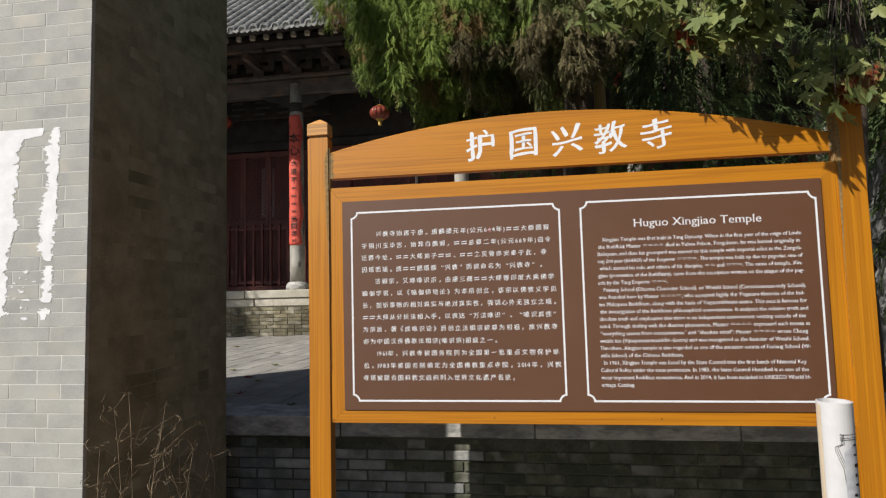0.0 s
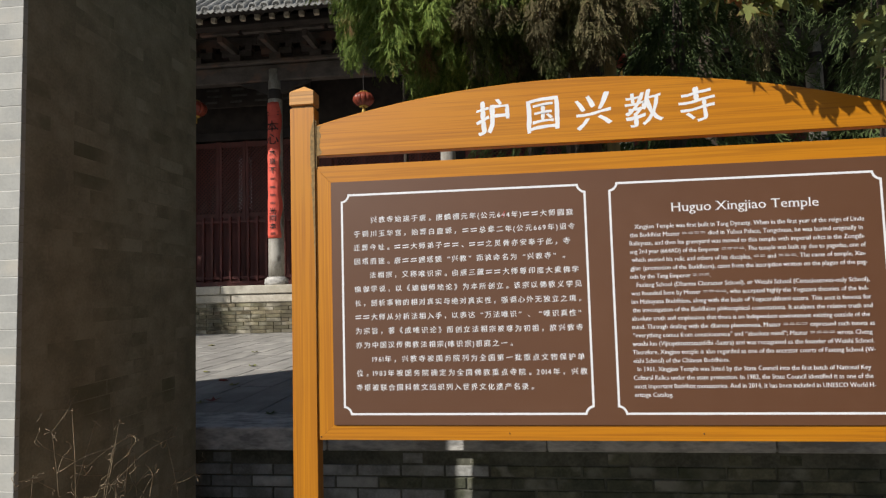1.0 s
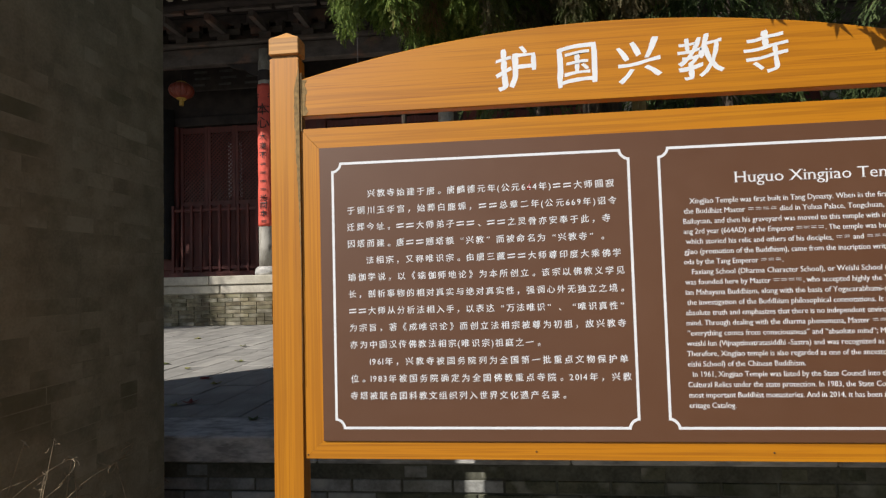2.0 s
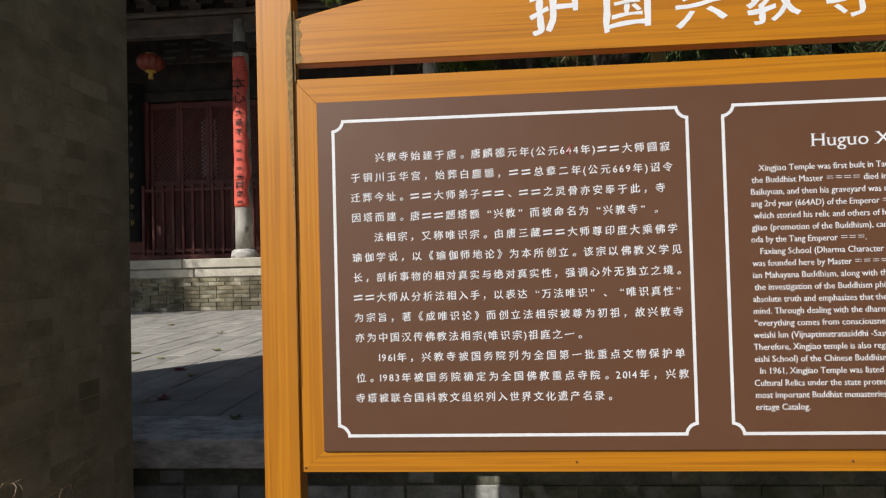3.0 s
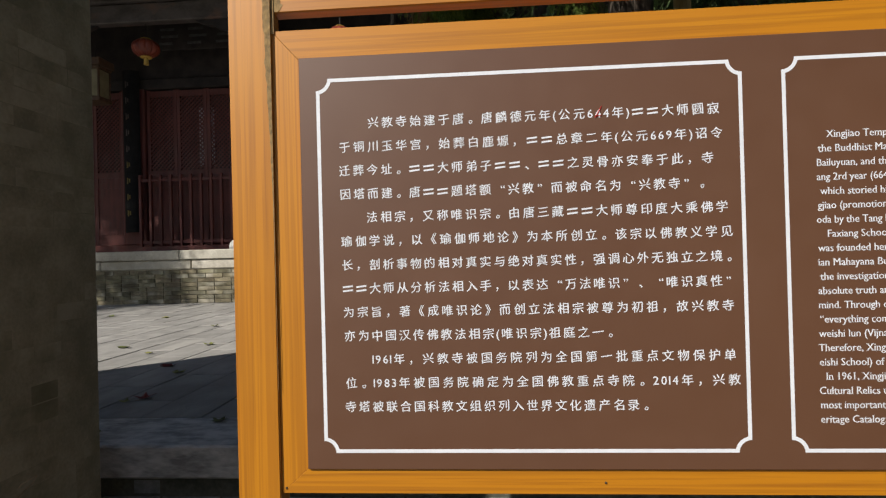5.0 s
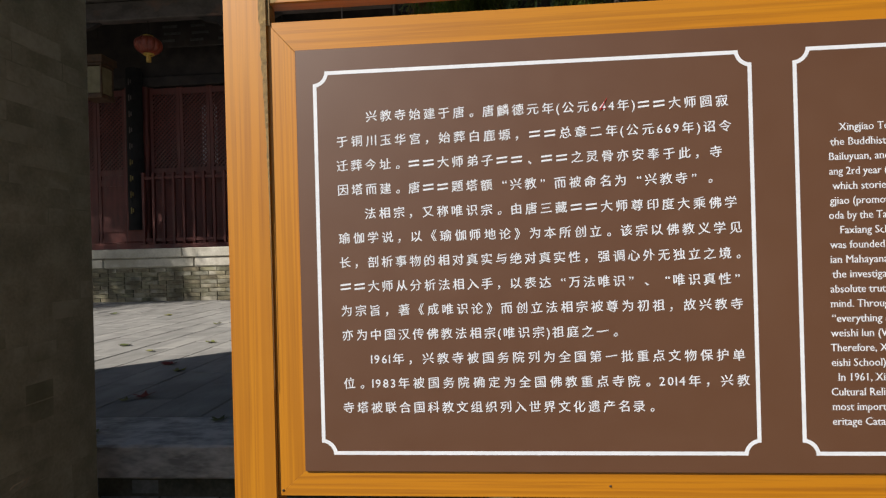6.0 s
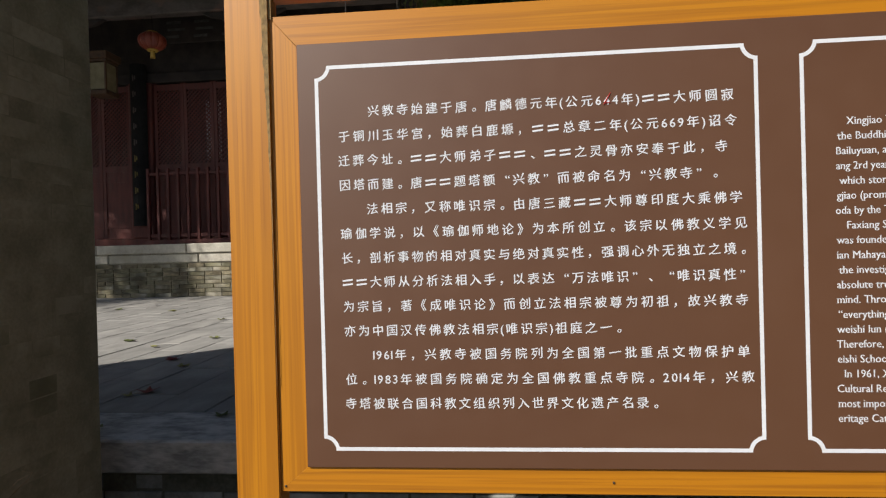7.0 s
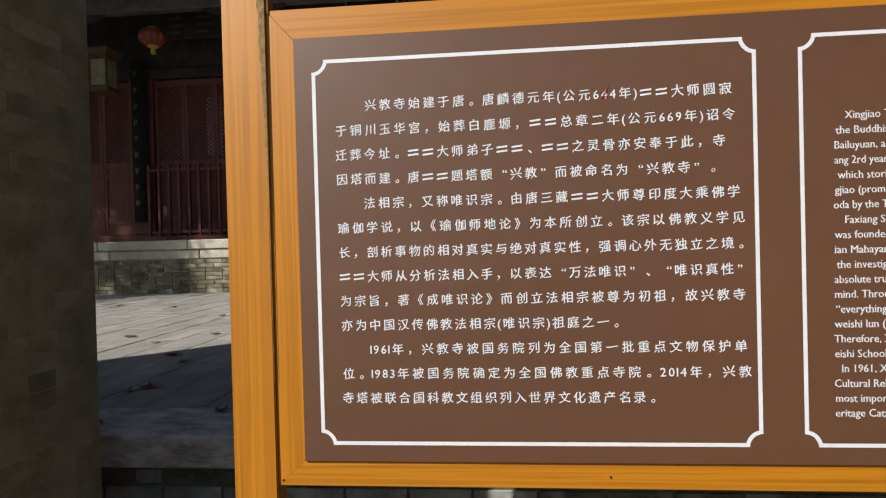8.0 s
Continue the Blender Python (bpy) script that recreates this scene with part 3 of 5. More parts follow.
arc = [(PL1 + 0.004 + (PR0 - PL1 - 0.008) * i / 40, 2.405 - 0.11 * (PL1 + (PR0 - PL1) * i / 40 - 0.1) ** 2) for i in range(41)]
outline = [(PL1 + 0.004, 2.117), (PR0 - 0.004, 2.117)] + arc[::-1]
header_board = on_sign(part("header_board", prism(outline, SY + 0.002, SY + 0.05, 0.003), WOOD_H, sign, "arched header board with five white characters"))
for sx, edge in ((-1, PL1), (1, PR0)):
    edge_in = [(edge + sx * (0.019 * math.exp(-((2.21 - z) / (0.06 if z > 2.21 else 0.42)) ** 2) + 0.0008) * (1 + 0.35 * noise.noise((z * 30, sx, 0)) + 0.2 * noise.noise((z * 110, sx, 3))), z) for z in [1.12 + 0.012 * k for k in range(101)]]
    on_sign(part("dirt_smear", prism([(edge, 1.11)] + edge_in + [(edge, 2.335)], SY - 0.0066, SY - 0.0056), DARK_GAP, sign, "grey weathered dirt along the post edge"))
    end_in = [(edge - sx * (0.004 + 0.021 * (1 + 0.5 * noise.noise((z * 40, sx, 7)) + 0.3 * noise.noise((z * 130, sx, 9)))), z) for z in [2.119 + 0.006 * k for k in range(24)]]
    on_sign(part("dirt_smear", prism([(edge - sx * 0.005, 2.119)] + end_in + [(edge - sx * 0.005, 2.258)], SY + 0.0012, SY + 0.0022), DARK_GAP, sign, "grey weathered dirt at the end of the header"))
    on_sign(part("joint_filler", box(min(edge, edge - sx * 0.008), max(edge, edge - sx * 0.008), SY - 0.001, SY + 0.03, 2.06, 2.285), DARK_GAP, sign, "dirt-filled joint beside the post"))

FX0, FX1, FZ0, FZ1, FW = PL1 + 0.0004, PR0 - 0.0004, 0.836, 2.068, 0.0755
for name, o in (("frame_rail", [(FX0, FZ0), (FX1, FZ0), (FX1 - FW, FZ0 + FW - 0.008), (FX0 + FW, FZ0 + FW - 0.008)]),
                ("frame_rail", [(FX0, FZ1), (FX0 + FW, FZ1 - FW - 0.008), (FX1 - FW, FZ1 - FW - 0.008), (FX1, FZ1)]),
                ("frame_stile", [(FX0, FZ0 + 0.0002), (FX0 + FW - 0.0002, FZ0 + FW - 0.008), (FX0 + FW - 0.0002, FZ1 - FW - 0.009), (FX0, FZ1 - 0.0002)]),
                ("frame_stile", [(FX1, FZ0 + 0.0002), (FX1, FZ1 - 0.0002), (FX1 - FW + 0.0002, FZ1 - FW - 0.009), (FX1 - FW + 0.0002, FZ0 + FW - 0.008)])):
    on_sign(part(name, prism(o, SY + 0.003, SY + 0.05, 0.0005), WOOD_H if "rail" in name else WOOD_V, sign))
panel = on_sign(part("panel", box(FX0 + FW - 0.002, FX1 - FW + 0.002, SY - 0.004, SY + 0.018, FZ0 + FW - 0.010, FZ1 - FW - 0.002, 0.0015), PANEL, sign, "matt brown lettered panel"))
on_sign(part("back_board", box(FX0 + 0.02, FX1 - 0.02, SY + 0.0505, SY + 0.065, FZ0 + 0.02, FZ1 - 0.02), DARK_WOOD, sign))
for nx, nz in ((FX0 + 0.012, FZ0 + 0.014), (-0.20, FZ0 + 0.03), (0.60, FZ0 + 0.03)):
    bm = lathe([(0.003, 0), (0.003, 0.002), (0.0015, 0.003)], 10)
    bmesh.ops.rotate(bm, verts=bm.verts, matrix=Matrix.Rotation(radians(90), 3, "X"))
    bmesh.ops.translate(bm, verts=bm.verts, vec=(nx, SY + 0.003, nz))
    on_sign(part("nail", bm, STEEL, sign, "rusty nail head"))

LY = SY - 0.0044


def border(x0, x1, z0, z1, r=0.0315, w=0.0095):
    """A rectangular line frame with corners scooped inwards."""
    def loop(d):
        pts = []
        for cx, cz, a0 in ((x0, z0, 90), (x0, z1, 0), (x1, z1, 270), (x1, z0, 180)):
            rr = r + d
            sx, sz = (1 if cx == x0 else -1), (1 if cz == z0 else -1)
            ix, iz = cx + sx * d, cz + sz * d
            arcp = []
            # the scoop keeps its centre at the corner; the straight sides move in by d
            reach = math.sqrt(max(rr * rr - d * d, 0))
            s0, s1 = math.asin(d / rr), math.pi / 2 - math.asin(d / rr)
            for k in range(9):
                a = s0 + (s1 - s0) * k / 8
                arcp.append((cx + sx * rr * math.cos(a), cz + sz * rr * math.sin(a)))
            pts.extend(arcp if sx * sz > 0 else arcp[::-1])
        return pts
    outer, inner = loop(0.0), loop(w)
    k = len(outer)
    return [(px, LY, pz) for px, pz in outer + inner], [(i, (i + 1) % k, k + (i + 1) % k, k + i) for i in range(k)]


for a, b in ((-0.928, 0.1615), (0.257, 1.350)):
    raw("border", *border(a, b, 0.945, 1.932), WHITE, panel)

B = GLYPH_BAR
CHINESE = [
    ("兴教寺始建于唐。唐麟德元年(公元644年)" + B * 2 + "大师圆寂", -0.804, 0.114), ("于铜川玉华宫，始葬白鹿塬，" + B * 2 + "总章二年(公元669年)诏令", -0.882, 0.121),
    ("迁葬今址。" + B * 2 + "大师弟子" + B * 2 + "、" + B * 2 + "之灵骨亦安奉于此，寺", -0.883, 0.097), ("因塔而建。唐" + B * 2 + "题塔额“兴教”而被命名为“兴教寺”。", -0.882, 0.087),
    ("法相宗，又称唯识宗。由唐三藏" + B * 2 + "大师尊印度大乘佛学", -0.813, 0.129), ("瑜伽学说，以《瑜伽师地论》为本所创立。该宗以佛教义学见", -0.882, 0.139),
    ("长，剖析事物的相对真实与绝对真实性，强调心外无独立之境。", -0.881, 0.148), (B * 2 + "大师从分析法相入手，以表达“万法唯识”、“唯识真性”", -0.881, 0.146),
    ("为宗旨，著《成唯识论》而创立法相宗被尊为初祖，故兴教寺", -0.881, 0.137), ("亦为中国汉传佛教法相宗(唯识宗)祖庭之一。", -0.879, -0.150),
    ("1961年，兴教寺被国务院列为全国第一批重点文物保护单", -0.804, 0.139), ("位。1983年被国务院确定为全国佛教重点寺院。2014年，兴教", -0.879, 0.148),
    ("寺塔被联合国科教文组织列入世界文化遗产名录。", -0.881, -0.066),
]
for i, (s, a, b) in enumerate(CHINESE):
    brush_line(s, a + 0.008, b - 0.006, 1.811 - 0.0621 * i, 0.0305, LY, WHITE, panel)
ENGLISH = [
    ("Xingjiao Temple was first built in Tang Dynasty. When in the first year of the reign of Linde", 0.352, 1.271),
    ("the Buddhist Master " + B * 4 + " died in Yuhua Palace, Tongchuan, he was buried originally in", 0.331, 1.264),
    ("Bailuyuan, and then his graveyard was moved to this temple with imperial edict in the Zongzh-", 0.329, 1.270),
    ("ang 2rd year (664AD) of the Emperor " + B * 4 + ". The temple was built up due to pagodas, one of", 0.328, 1.272),
    ("which storied his relic and others of his disciples, " + B * 2 + " and " + B * 3 + ". The name of temple, Xin-", 0.334, 1.268),
    ("gjiao (promotion of the Buddhism), came from the inscription written on the plague of the pag-", 0.328, 1.272),
    ("oda by the Tang Emperor " + B * 3 + ".", 0.325, 0.660),
    ("Faxiang School (Dharma Character School), or Weishi School (Consciousness-only School),", 0.349, 1.275),
    ("was founded here by Master " + B * 4 + ", who accepted highly the Yogacara theories of the Ind-", 0.325, 1.268),
    ("ian Mahayana Buddhism, along with the basis of Yogacarabhumi-sastra. This sect is famous for", 0.325, 1.276),
    ("the investigation of the Buddhism philosophical connotations. It analyzes the relative truth and", 0.328, 1.280),
    ("absolute truth and emphasizes that there is no independent environment existing outside of the", 0.324, 1.266),
    ("mind. Through dealing with the dharma phenomena, Master " + B * 4 + " expressed such tenets as", 0.323, 1.282),
    ("“everything comes from consciousness” and “absolute mind”; Master " + B * 4 + " wrote Cheng", 0.326, 1.272),
    ("weishi lun (Vijnaptimatratasiddhi -Sastra) and was recognized as the founder of Weishi School.", 0.321, 1.275),
    ("Therefore, Xingjiao temple is also regarded as one of the ancestor courts of Faxiang School (W-", 0.321, 1.279),
    ("eishi School) of the Chinese Buddhism.", 0.322, 0.714),
    ("In 1961, Xingjiao Temple was listed by the State Council into the first batch of National Key", 0.336, 1.257),
    ("Cultural Relics under the state protection. In 1983, the State Council identified it as one of the", 0.320, 1.262),
    ("most important Buddhist monasteries. And in 2014, it has been included in UNESCO World H-", 0.321, 1.270),
    ("eritage Catalog.", 0.321, 0.482),
]
for i, (s, a, b) in enumerate(ENGLISH):
    lettering(s, a + 0.007, b, 1.7365 - 0.0354 * i, 0.0265, LY, WHITE, panel, bold=0.00035, serif=True)
lettering("Huguo Xingjiao Temple", 0.513, 1.101, 1.815, 0.056, LY, WHITE, panel, "title_line", bold=0.0006, serif=True)
pen = CHINESE[0][0]
before = sum(glyph(c)[2] for c in pen[:pen.index("4")]) + 0.25
pen_x = CHINESE[0][1] + (CHINESE[0][2] - CHINESE[0][1]) * before / sum(glyph(c)[2] for c in pen)
raw("pen_mark", *join([tube([(pen_x - 0.008, LY - 0.0008, 1.800), (pen_x, LY - 0.0008, 1.813), (pen_x + 0.009, LY - 0.0008, 1.829)], [0.0009, 0.0016, 0.0008], 5),
                       tube([(pen_x - 0.008, LY - 0.0008, 1.803), (pen_x + 0.008, LY - 0.0008, 1.805)], [0.0008, 0.0012], 5)]), RED_PEN, panel, label="red pen correction over a numeral")
for ch, cx in zip("护国兴教寺", (-0.227, -0.008, 0.209, 0.422, 0.646)):
    brush_line(ch, cx - 0.0825, cx + 0.0825, 2.249, 0.163, SY + 0.0016, WHITE, header_board, 0.0, 0.15, "header_character", 0.017)

# ---- rolled print standing by the sign ----
RX, RY, RH, RR = 0.958, 2.06, 1.115, 0.051
roll = thing("rolled_print", "upright roll of white printed vinyl with grey ornament", "roll", (RX, RY, 0))
part("sheet", lathe([(RR, 0), (RR, RH), (RR - 0.004, RH + 0.001), (RR - 0.004, 0.02)], 40), ROLL, roll, smooth=False)


def on_roll(a0, a1, z0, z1, material, name, lift=0.0015, cut=None, n=10):
    vs, fs = [], []
    for i in range(n + 1):
        a = radians(a0 + (a1 - a0) * i / n)
        lo, hi = (z0, z1) if cut is None else cut(i / n)
        for z in (lo, hi):
            vs.append(((RR + lift) * math.sin(a), -(RR + lift) * math.cos(a), z))
    for i in range(n):
        fs.append((2 * i, 2 * i + 2, 2 * i + 3, 2 * i + 1))
    return raw(name, vs, fs, material, roll)


on_roll(-95, -72, 0.0, RH - 0.01, ROLL_ORANGE, "printed_edge")
on_roll(-6, 50, 0, 0, ROLL_GREY, "printed_cloud", cut=lambda u: (0.70 + 0.10 * u, RH - 0.15 + 0.04 * u))
for z in (RH - 0.094, RH - 0.104, RH - 0.110):
    on_roll(-16, 68, z - 0.0016, z, INK, "printed_line", 0.002)
for k in range(3):
    path = [(-12 + 4 * k, RH - 0.095), (-12 + 4 * k, RH - 0.125), (-32 + 5 * k, RH - 0.135), (-30 + 6 * k, RH - 0.15), (-10 + 6 * k, RH - 0.2), (-2 + 6 * k, RH - 0.28), (-10 + 6 * k, RH - 0.34), (-24 + 6 * k, RH - 0.375), (0 + 6 * k, RH - 0.40)]
    pts = [((RR + 0.0006) * math.sin(radians(a)), -(RR + 0.0006) * math.cos(radians(a)), z) for a, z in path]
    raw("printed_line", *tube(pts, [0.0008] * len(pts), 5), INK, roll)
for k in range(14):
    z = RH - 0.125 - 0.03 * k
    a = 22 + random.uniform(-4, 6)
    on_roll(a, a + random.uniform(8, 20), z - random.uniform(0.003, 0.012), z, INK, "printed_bar", 0.0022, n=4)

# ---- temple hall ----
HY, PZ = 10.9, 1.62            # front of the platform, its top
CY, WY = 11.45, 12.95          # column line, door wall
platform = link("hall_platform", box(-15, 9, HY + 0.06, 19, TZ - 0.01, PZ - 0.02), HALL_MORTAR)
tagged(platform, "raised brick and stone platform below the temple hall", "platform", kind="structure")
x = -15.0
while x < 9:
    l = random.uniform(1.3, 1.9)
    part("edge_stone", box(x + 0.004, x + l - 0.004, HY, HY + 0.5, PZ - 0.16, PZ, 0.012), HALL_STONE, platform)
    part("lower_stone", box(x + 0.204, x + l + 0.196, HY + 0.03, HY + 0.4, PZ - 0.33, PZ - 0.164, 0.02), HALL_STONE, platform)
    x += l
part("veranda_floor", box(-15, 9, HY + 0.5, WY, PZ - 0.03, PZ - 0.004), HALL_STONE, platform)

hall = thing("temple_hall", "old timber temple hall with grey tiled roof and red doors", "hall", (-3, 13, PZ))
HALL_INV = Matrix.Translation((3, -13, -PZ))


def on_hall(ob):
    ob.matrix_parent_inverse = HALL_INV
    return ob


COLS = [-11.6, -8.2, -4.8, -1.29, 2.1, 5.5]
for cx in COLS:
    col = on_hall(part("column", lathe([(0.155, PZ + 0.16), (0.155, PZ + 0.6), (0.14, 5.3), (0.135, 6.0)], 28, at=(cx, CY, 0)), COLUMN, hall, smooth=True))
    on_hall(part("column_base", lathe([(0.23, PZ), (0.235, PZ + 0.05), (0.22, PZ + 0.12), (0.17, PZ + 0.165)], 28, at=(cx, CY, 0)), CAP_STONE, hall, "grey stone drum base", True))
    on_hall(part("column_head", lathe([(0.142, 5.38), (0.147, 5.40), (0.147, 5.56), (0.14, 5.58)], 28, at=(cx, CY, 0)), DARK_WOOD, hall, smooth=True))
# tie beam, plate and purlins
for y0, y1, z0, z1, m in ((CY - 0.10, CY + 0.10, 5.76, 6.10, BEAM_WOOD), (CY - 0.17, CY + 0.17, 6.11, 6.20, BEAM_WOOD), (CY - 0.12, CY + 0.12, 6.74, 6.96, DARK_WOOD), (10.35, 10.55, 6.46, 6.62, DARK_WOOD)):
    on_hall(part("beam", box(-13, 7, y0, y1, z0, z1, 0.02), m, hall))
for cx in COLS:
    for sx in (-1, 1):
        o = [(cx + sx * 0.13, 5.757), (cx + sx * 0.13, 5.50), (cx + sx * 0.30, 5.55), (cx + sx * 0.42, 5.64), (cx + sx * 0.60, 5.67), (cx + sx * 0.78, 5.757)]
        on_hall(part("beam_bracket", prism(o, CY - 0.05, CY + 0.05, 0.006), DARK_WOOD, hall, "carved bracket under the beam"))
# bracket sets between plate and purlin
for k in range(23):
    cx = -12.4 + 0.85 * k
    bm = box(cx - 0.12, cx + 0.12, CY - 0.13, CY + 0.13, 6.20, 6.33)
    box(cx - 0.32, cx + 0.32, CY - 0.05, CY + 0.05, 6.33, 6.46, bm=bm)
    box(cx - 0.05, cx + 0.05, CY - 0.75, CY + 0.2, 6.34, 6.47, bm=bm)
    box(cx - 0.38, cx + 0.38, CY - 0.80, CY - 0.70, 6.471, 6.58, bm=bm)
    for dx in (-0.27, 0, 0.27):
        box(cx + dx - 0.07, cx + dx + 0.07, CY - 0.075, CY + 0.075, 6.462, 6.56, bm=bm)
        box(cx + dx - 0.05, cx + dx + 0.05, CY - 0.82, CY - 0.68, 6.582, 6.65, bm=bm)
    box(cx - 0.42, cx + 0.42, CY - 0.045, CY + 0.045, 6.562, 6.73, bm=bm)
    on_hall(part("bracket_set", bm, BEAM_WOOD, hall))

# roof: sloping deck, rafters, pan and cover tiles
EY, EZ, RYY, RZZ = 9.62, 6.40, 15.2, 11.0
SL = math.atan2(RZZ - EZ, RYY - EY)
SLEN = math.hypot(RZZ - EZ, RYY - EY)


def slope(dist, off=0.0):
    return EY + math.cos(SL) * dist - math.sin(SL) * off, EZ + math.sin(SL) * dist + math.cos(SL) * off


bm = bmesh.new()
pts = [slope(0.0, -0.02), slope(SLEN, -0.02), slope(SLEN, -0.10), slope(0.0, -0.10)]
va = [bm.verts.new((-14, y, z)) for y, z in pts]
vb = [bm.verts.new((8, y, z)) for y, z in pts]
bm.faces.new(va), bm.faces.new(vb[::-1])
for i in range(4):
    bm.faces.new((va[i], vb[i], vb[(i + 1) % 4], va[(i + 1) % 4]))
bmesh.ops.recalc_face_normals(bm, faces=bm.faces[:])
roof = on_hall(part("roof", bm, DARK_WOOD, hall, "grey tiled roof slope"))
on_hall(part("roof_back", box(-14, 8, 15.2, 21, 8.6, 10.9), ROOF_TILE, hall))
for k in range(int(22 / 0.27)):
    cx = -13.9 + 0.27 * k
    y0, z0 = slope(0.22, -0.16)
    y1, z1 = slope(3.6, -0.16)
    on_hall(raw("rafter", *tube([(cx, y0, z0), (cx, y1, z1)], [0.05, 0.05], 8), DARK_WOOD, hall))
    d = 0.042
    bm = box(cx - d, cx + d, y0 - 0.075, y0 - 0.0, z0 - 0.075 - d, z0 - 0.075 + d, 0.004)
    on_hall(part("rafter_tip", bm, RAFTER_TIP, hall, "pale square rafter end"))

# one cover-tile row, shared by all
TN, TP = 26, 0.215
tv, tf = [], []
for i in range(TN):
    s0, s1 = SLEN * i / TN, SLEN * (i + 1) / TN + 0.01
    for s, rr in ((s0, 0.062), (s1, 0.054)):
        for k in range(7):
            a = math.pi * k / 6
            yy, zz = slope(s, rr * math.sin(a) * 1.05)
            tv.append((rr * math.cos(a), yy, zz))
    b0 = i * 14
    tf.extend((b0 + k, b0 + k + 1, b0 + 8 + k, b0 + 7 + k) for k in range(6))
    tf.append(tuple(b0 + k for k in range(7)))
row_mesh = bpy.data.meshes.new("tile_ridge")
row_mesh.from_pydata(tv, [], tf)
row_mesh.materials.append(ROOF_TILE)
pv, pf = [], []
for i in range(TN):
    for s, o in ((SLEN * i / TN - 0.02, 0.028), (SLEN * (i + 1) / TN, 0.002)):
        for k in range(5):
            u = k / 4
            yy, zz = slope(s, o - 0.03 * math.sin(math.pi * u))
            pv.append((0.045 + (TP - 0.09) * u, yy, zz))
    b0 = i * 10
    pf.extend((b0 + k, b0 + k + 1, b0 + 6 + k, b0 + 5 + k) for k in range(4))
pan_mesh = bpy.data.meshes.new("tile_channel")
pan_mesh.from_pydata(pv, [], pf)
pan_mesh.materials.append(ROOF_TILE)
cap_bm = lathe([(0.0, -0.03), (0.074, -0.03), (0.078, 0.0), (0.06, 0.004), (0.05, -0.006), (0.02, -0.006), (0.015, 0.004), (0.0, 0.006)], 16)
bmesh.ops.rotate(cap_bm, verts=cap_bm.verts, matrix=Matrix.Rotation(radians(90), 3, "X"))
cap_mesh = bpy.data.meshes.new("eave_tile_end")
cap_bm.to_mesh(cap_mesh)
cap_bm.free()
cap_mesh.materials.append(ROOF_TILE)
drip = prism([(0.035, 0.0), (TP - 0.035, 0.0), (TP - 0.06, -0.03), (TP / 2, -0.06), (0.06, -0.03)], -0.012, 0.006)
drip_mesh = bpy.data.meshes.new("drip_tile")
drip.to_mesh(drip_mesh)
drip.free()
drip_mesh.materials.append(ROOF_TILE)
for k in range(int(22 / TP)):
    cx = -14 + TP * (k + 0.5)
    for nm, me, yy, zz in (("tile_ridge", row_mesh, 0, 0), ("tile_channel", pan_mesh, 0, 0), ("eave_tile_end", cap_mesh, EY - 0.01, EZ + 0.02), ("drip_tile", drip_mesh, EY - 0.012, EZ - 0.005)):
        ob = new(nm, me)
        ob.parent = roof
        ob.location = (cx + random.uniform(-0.006, 0.006), yy, zz + random.uniform(-0.006, 0.006))

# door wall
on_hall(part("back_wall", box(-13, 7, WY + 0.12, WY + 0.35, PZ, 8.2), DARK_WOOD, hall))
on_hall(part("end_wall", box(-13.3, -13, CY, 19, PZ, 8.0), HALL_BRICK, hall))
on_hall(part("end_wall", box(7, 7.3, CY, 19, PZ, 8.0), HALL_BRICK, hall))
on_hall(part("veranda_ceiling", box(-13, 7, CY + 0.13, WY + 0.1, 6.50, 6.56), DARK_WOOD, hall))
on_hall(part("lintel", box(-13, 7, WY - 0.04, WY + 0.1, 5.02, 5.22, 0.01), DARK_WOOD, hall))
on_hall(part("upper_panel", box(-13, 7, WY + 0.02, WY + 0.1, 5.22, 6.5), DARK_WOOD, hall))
on_hall(part("threshold", box(-13, 7, WY - 0.08, WY + 0.1, PZ, PZ + 0.17, 0.012), HALL_WOOD, hall))
for cx in COLS:
    on_hall(part("wall_post", box(cx + 0.235, cx + 0.735, WY - 0.07, WY + 0.11, PZ + 0.17, 5.02, 0.02), HALL_WOOD, hall))


def lattice_bars(w, h, pitch, t, d):
    """Diagonal bars crossing inside a w by h opening, clipped at its edges."""
    out = []
    for sgn, yo in ((1, 0.0), (-1, d * 0.45)):
        c = -h if sgn > 0 else 0.0
        lim = w if sgn > 0 else w + h
        while c < lim:
            # the line x - sgn*z = c
            pts = []
            if sgn > 0:
                z0, z1 = max(0, -c), min(h, w - c)
                p0, p1 = (c + z0, z0), (c + z1, z1)
            else:
                z0, z1 = max(0, c - w), min(h, c)
                p0, p1 = (c - z0, z0), (c - z1, z1)
            if z1 - z0 > 0.02:
                nx, nz = -sgn * t / 2 * 0.7071, t / 2 * 0.7071
                if sgn < 0:
                    nx, nz = t / 2 * 0.7071, t / 2 * 0.7071
                vs = [(p0[0] - nx, yo, p0[1] - nz), (p1[0] - nx, yo, p1[1] - nz), (p1[0] + nx, yo, p1[1] + nz), (p0[0] + nx, yo, p0[1] + nz)]
                vs += [(a, yo + d * 0.5, b) for a, _, b in vs]
                out.append((vs, [(0, 1, 2, 3), (7, 6, 5, 4), (0, 4, 5, 1), (1, 5, 6, 2), (2, 6, 7, 3), (3, 7, 4, 0)]))
            c += pitch
    return join(out)


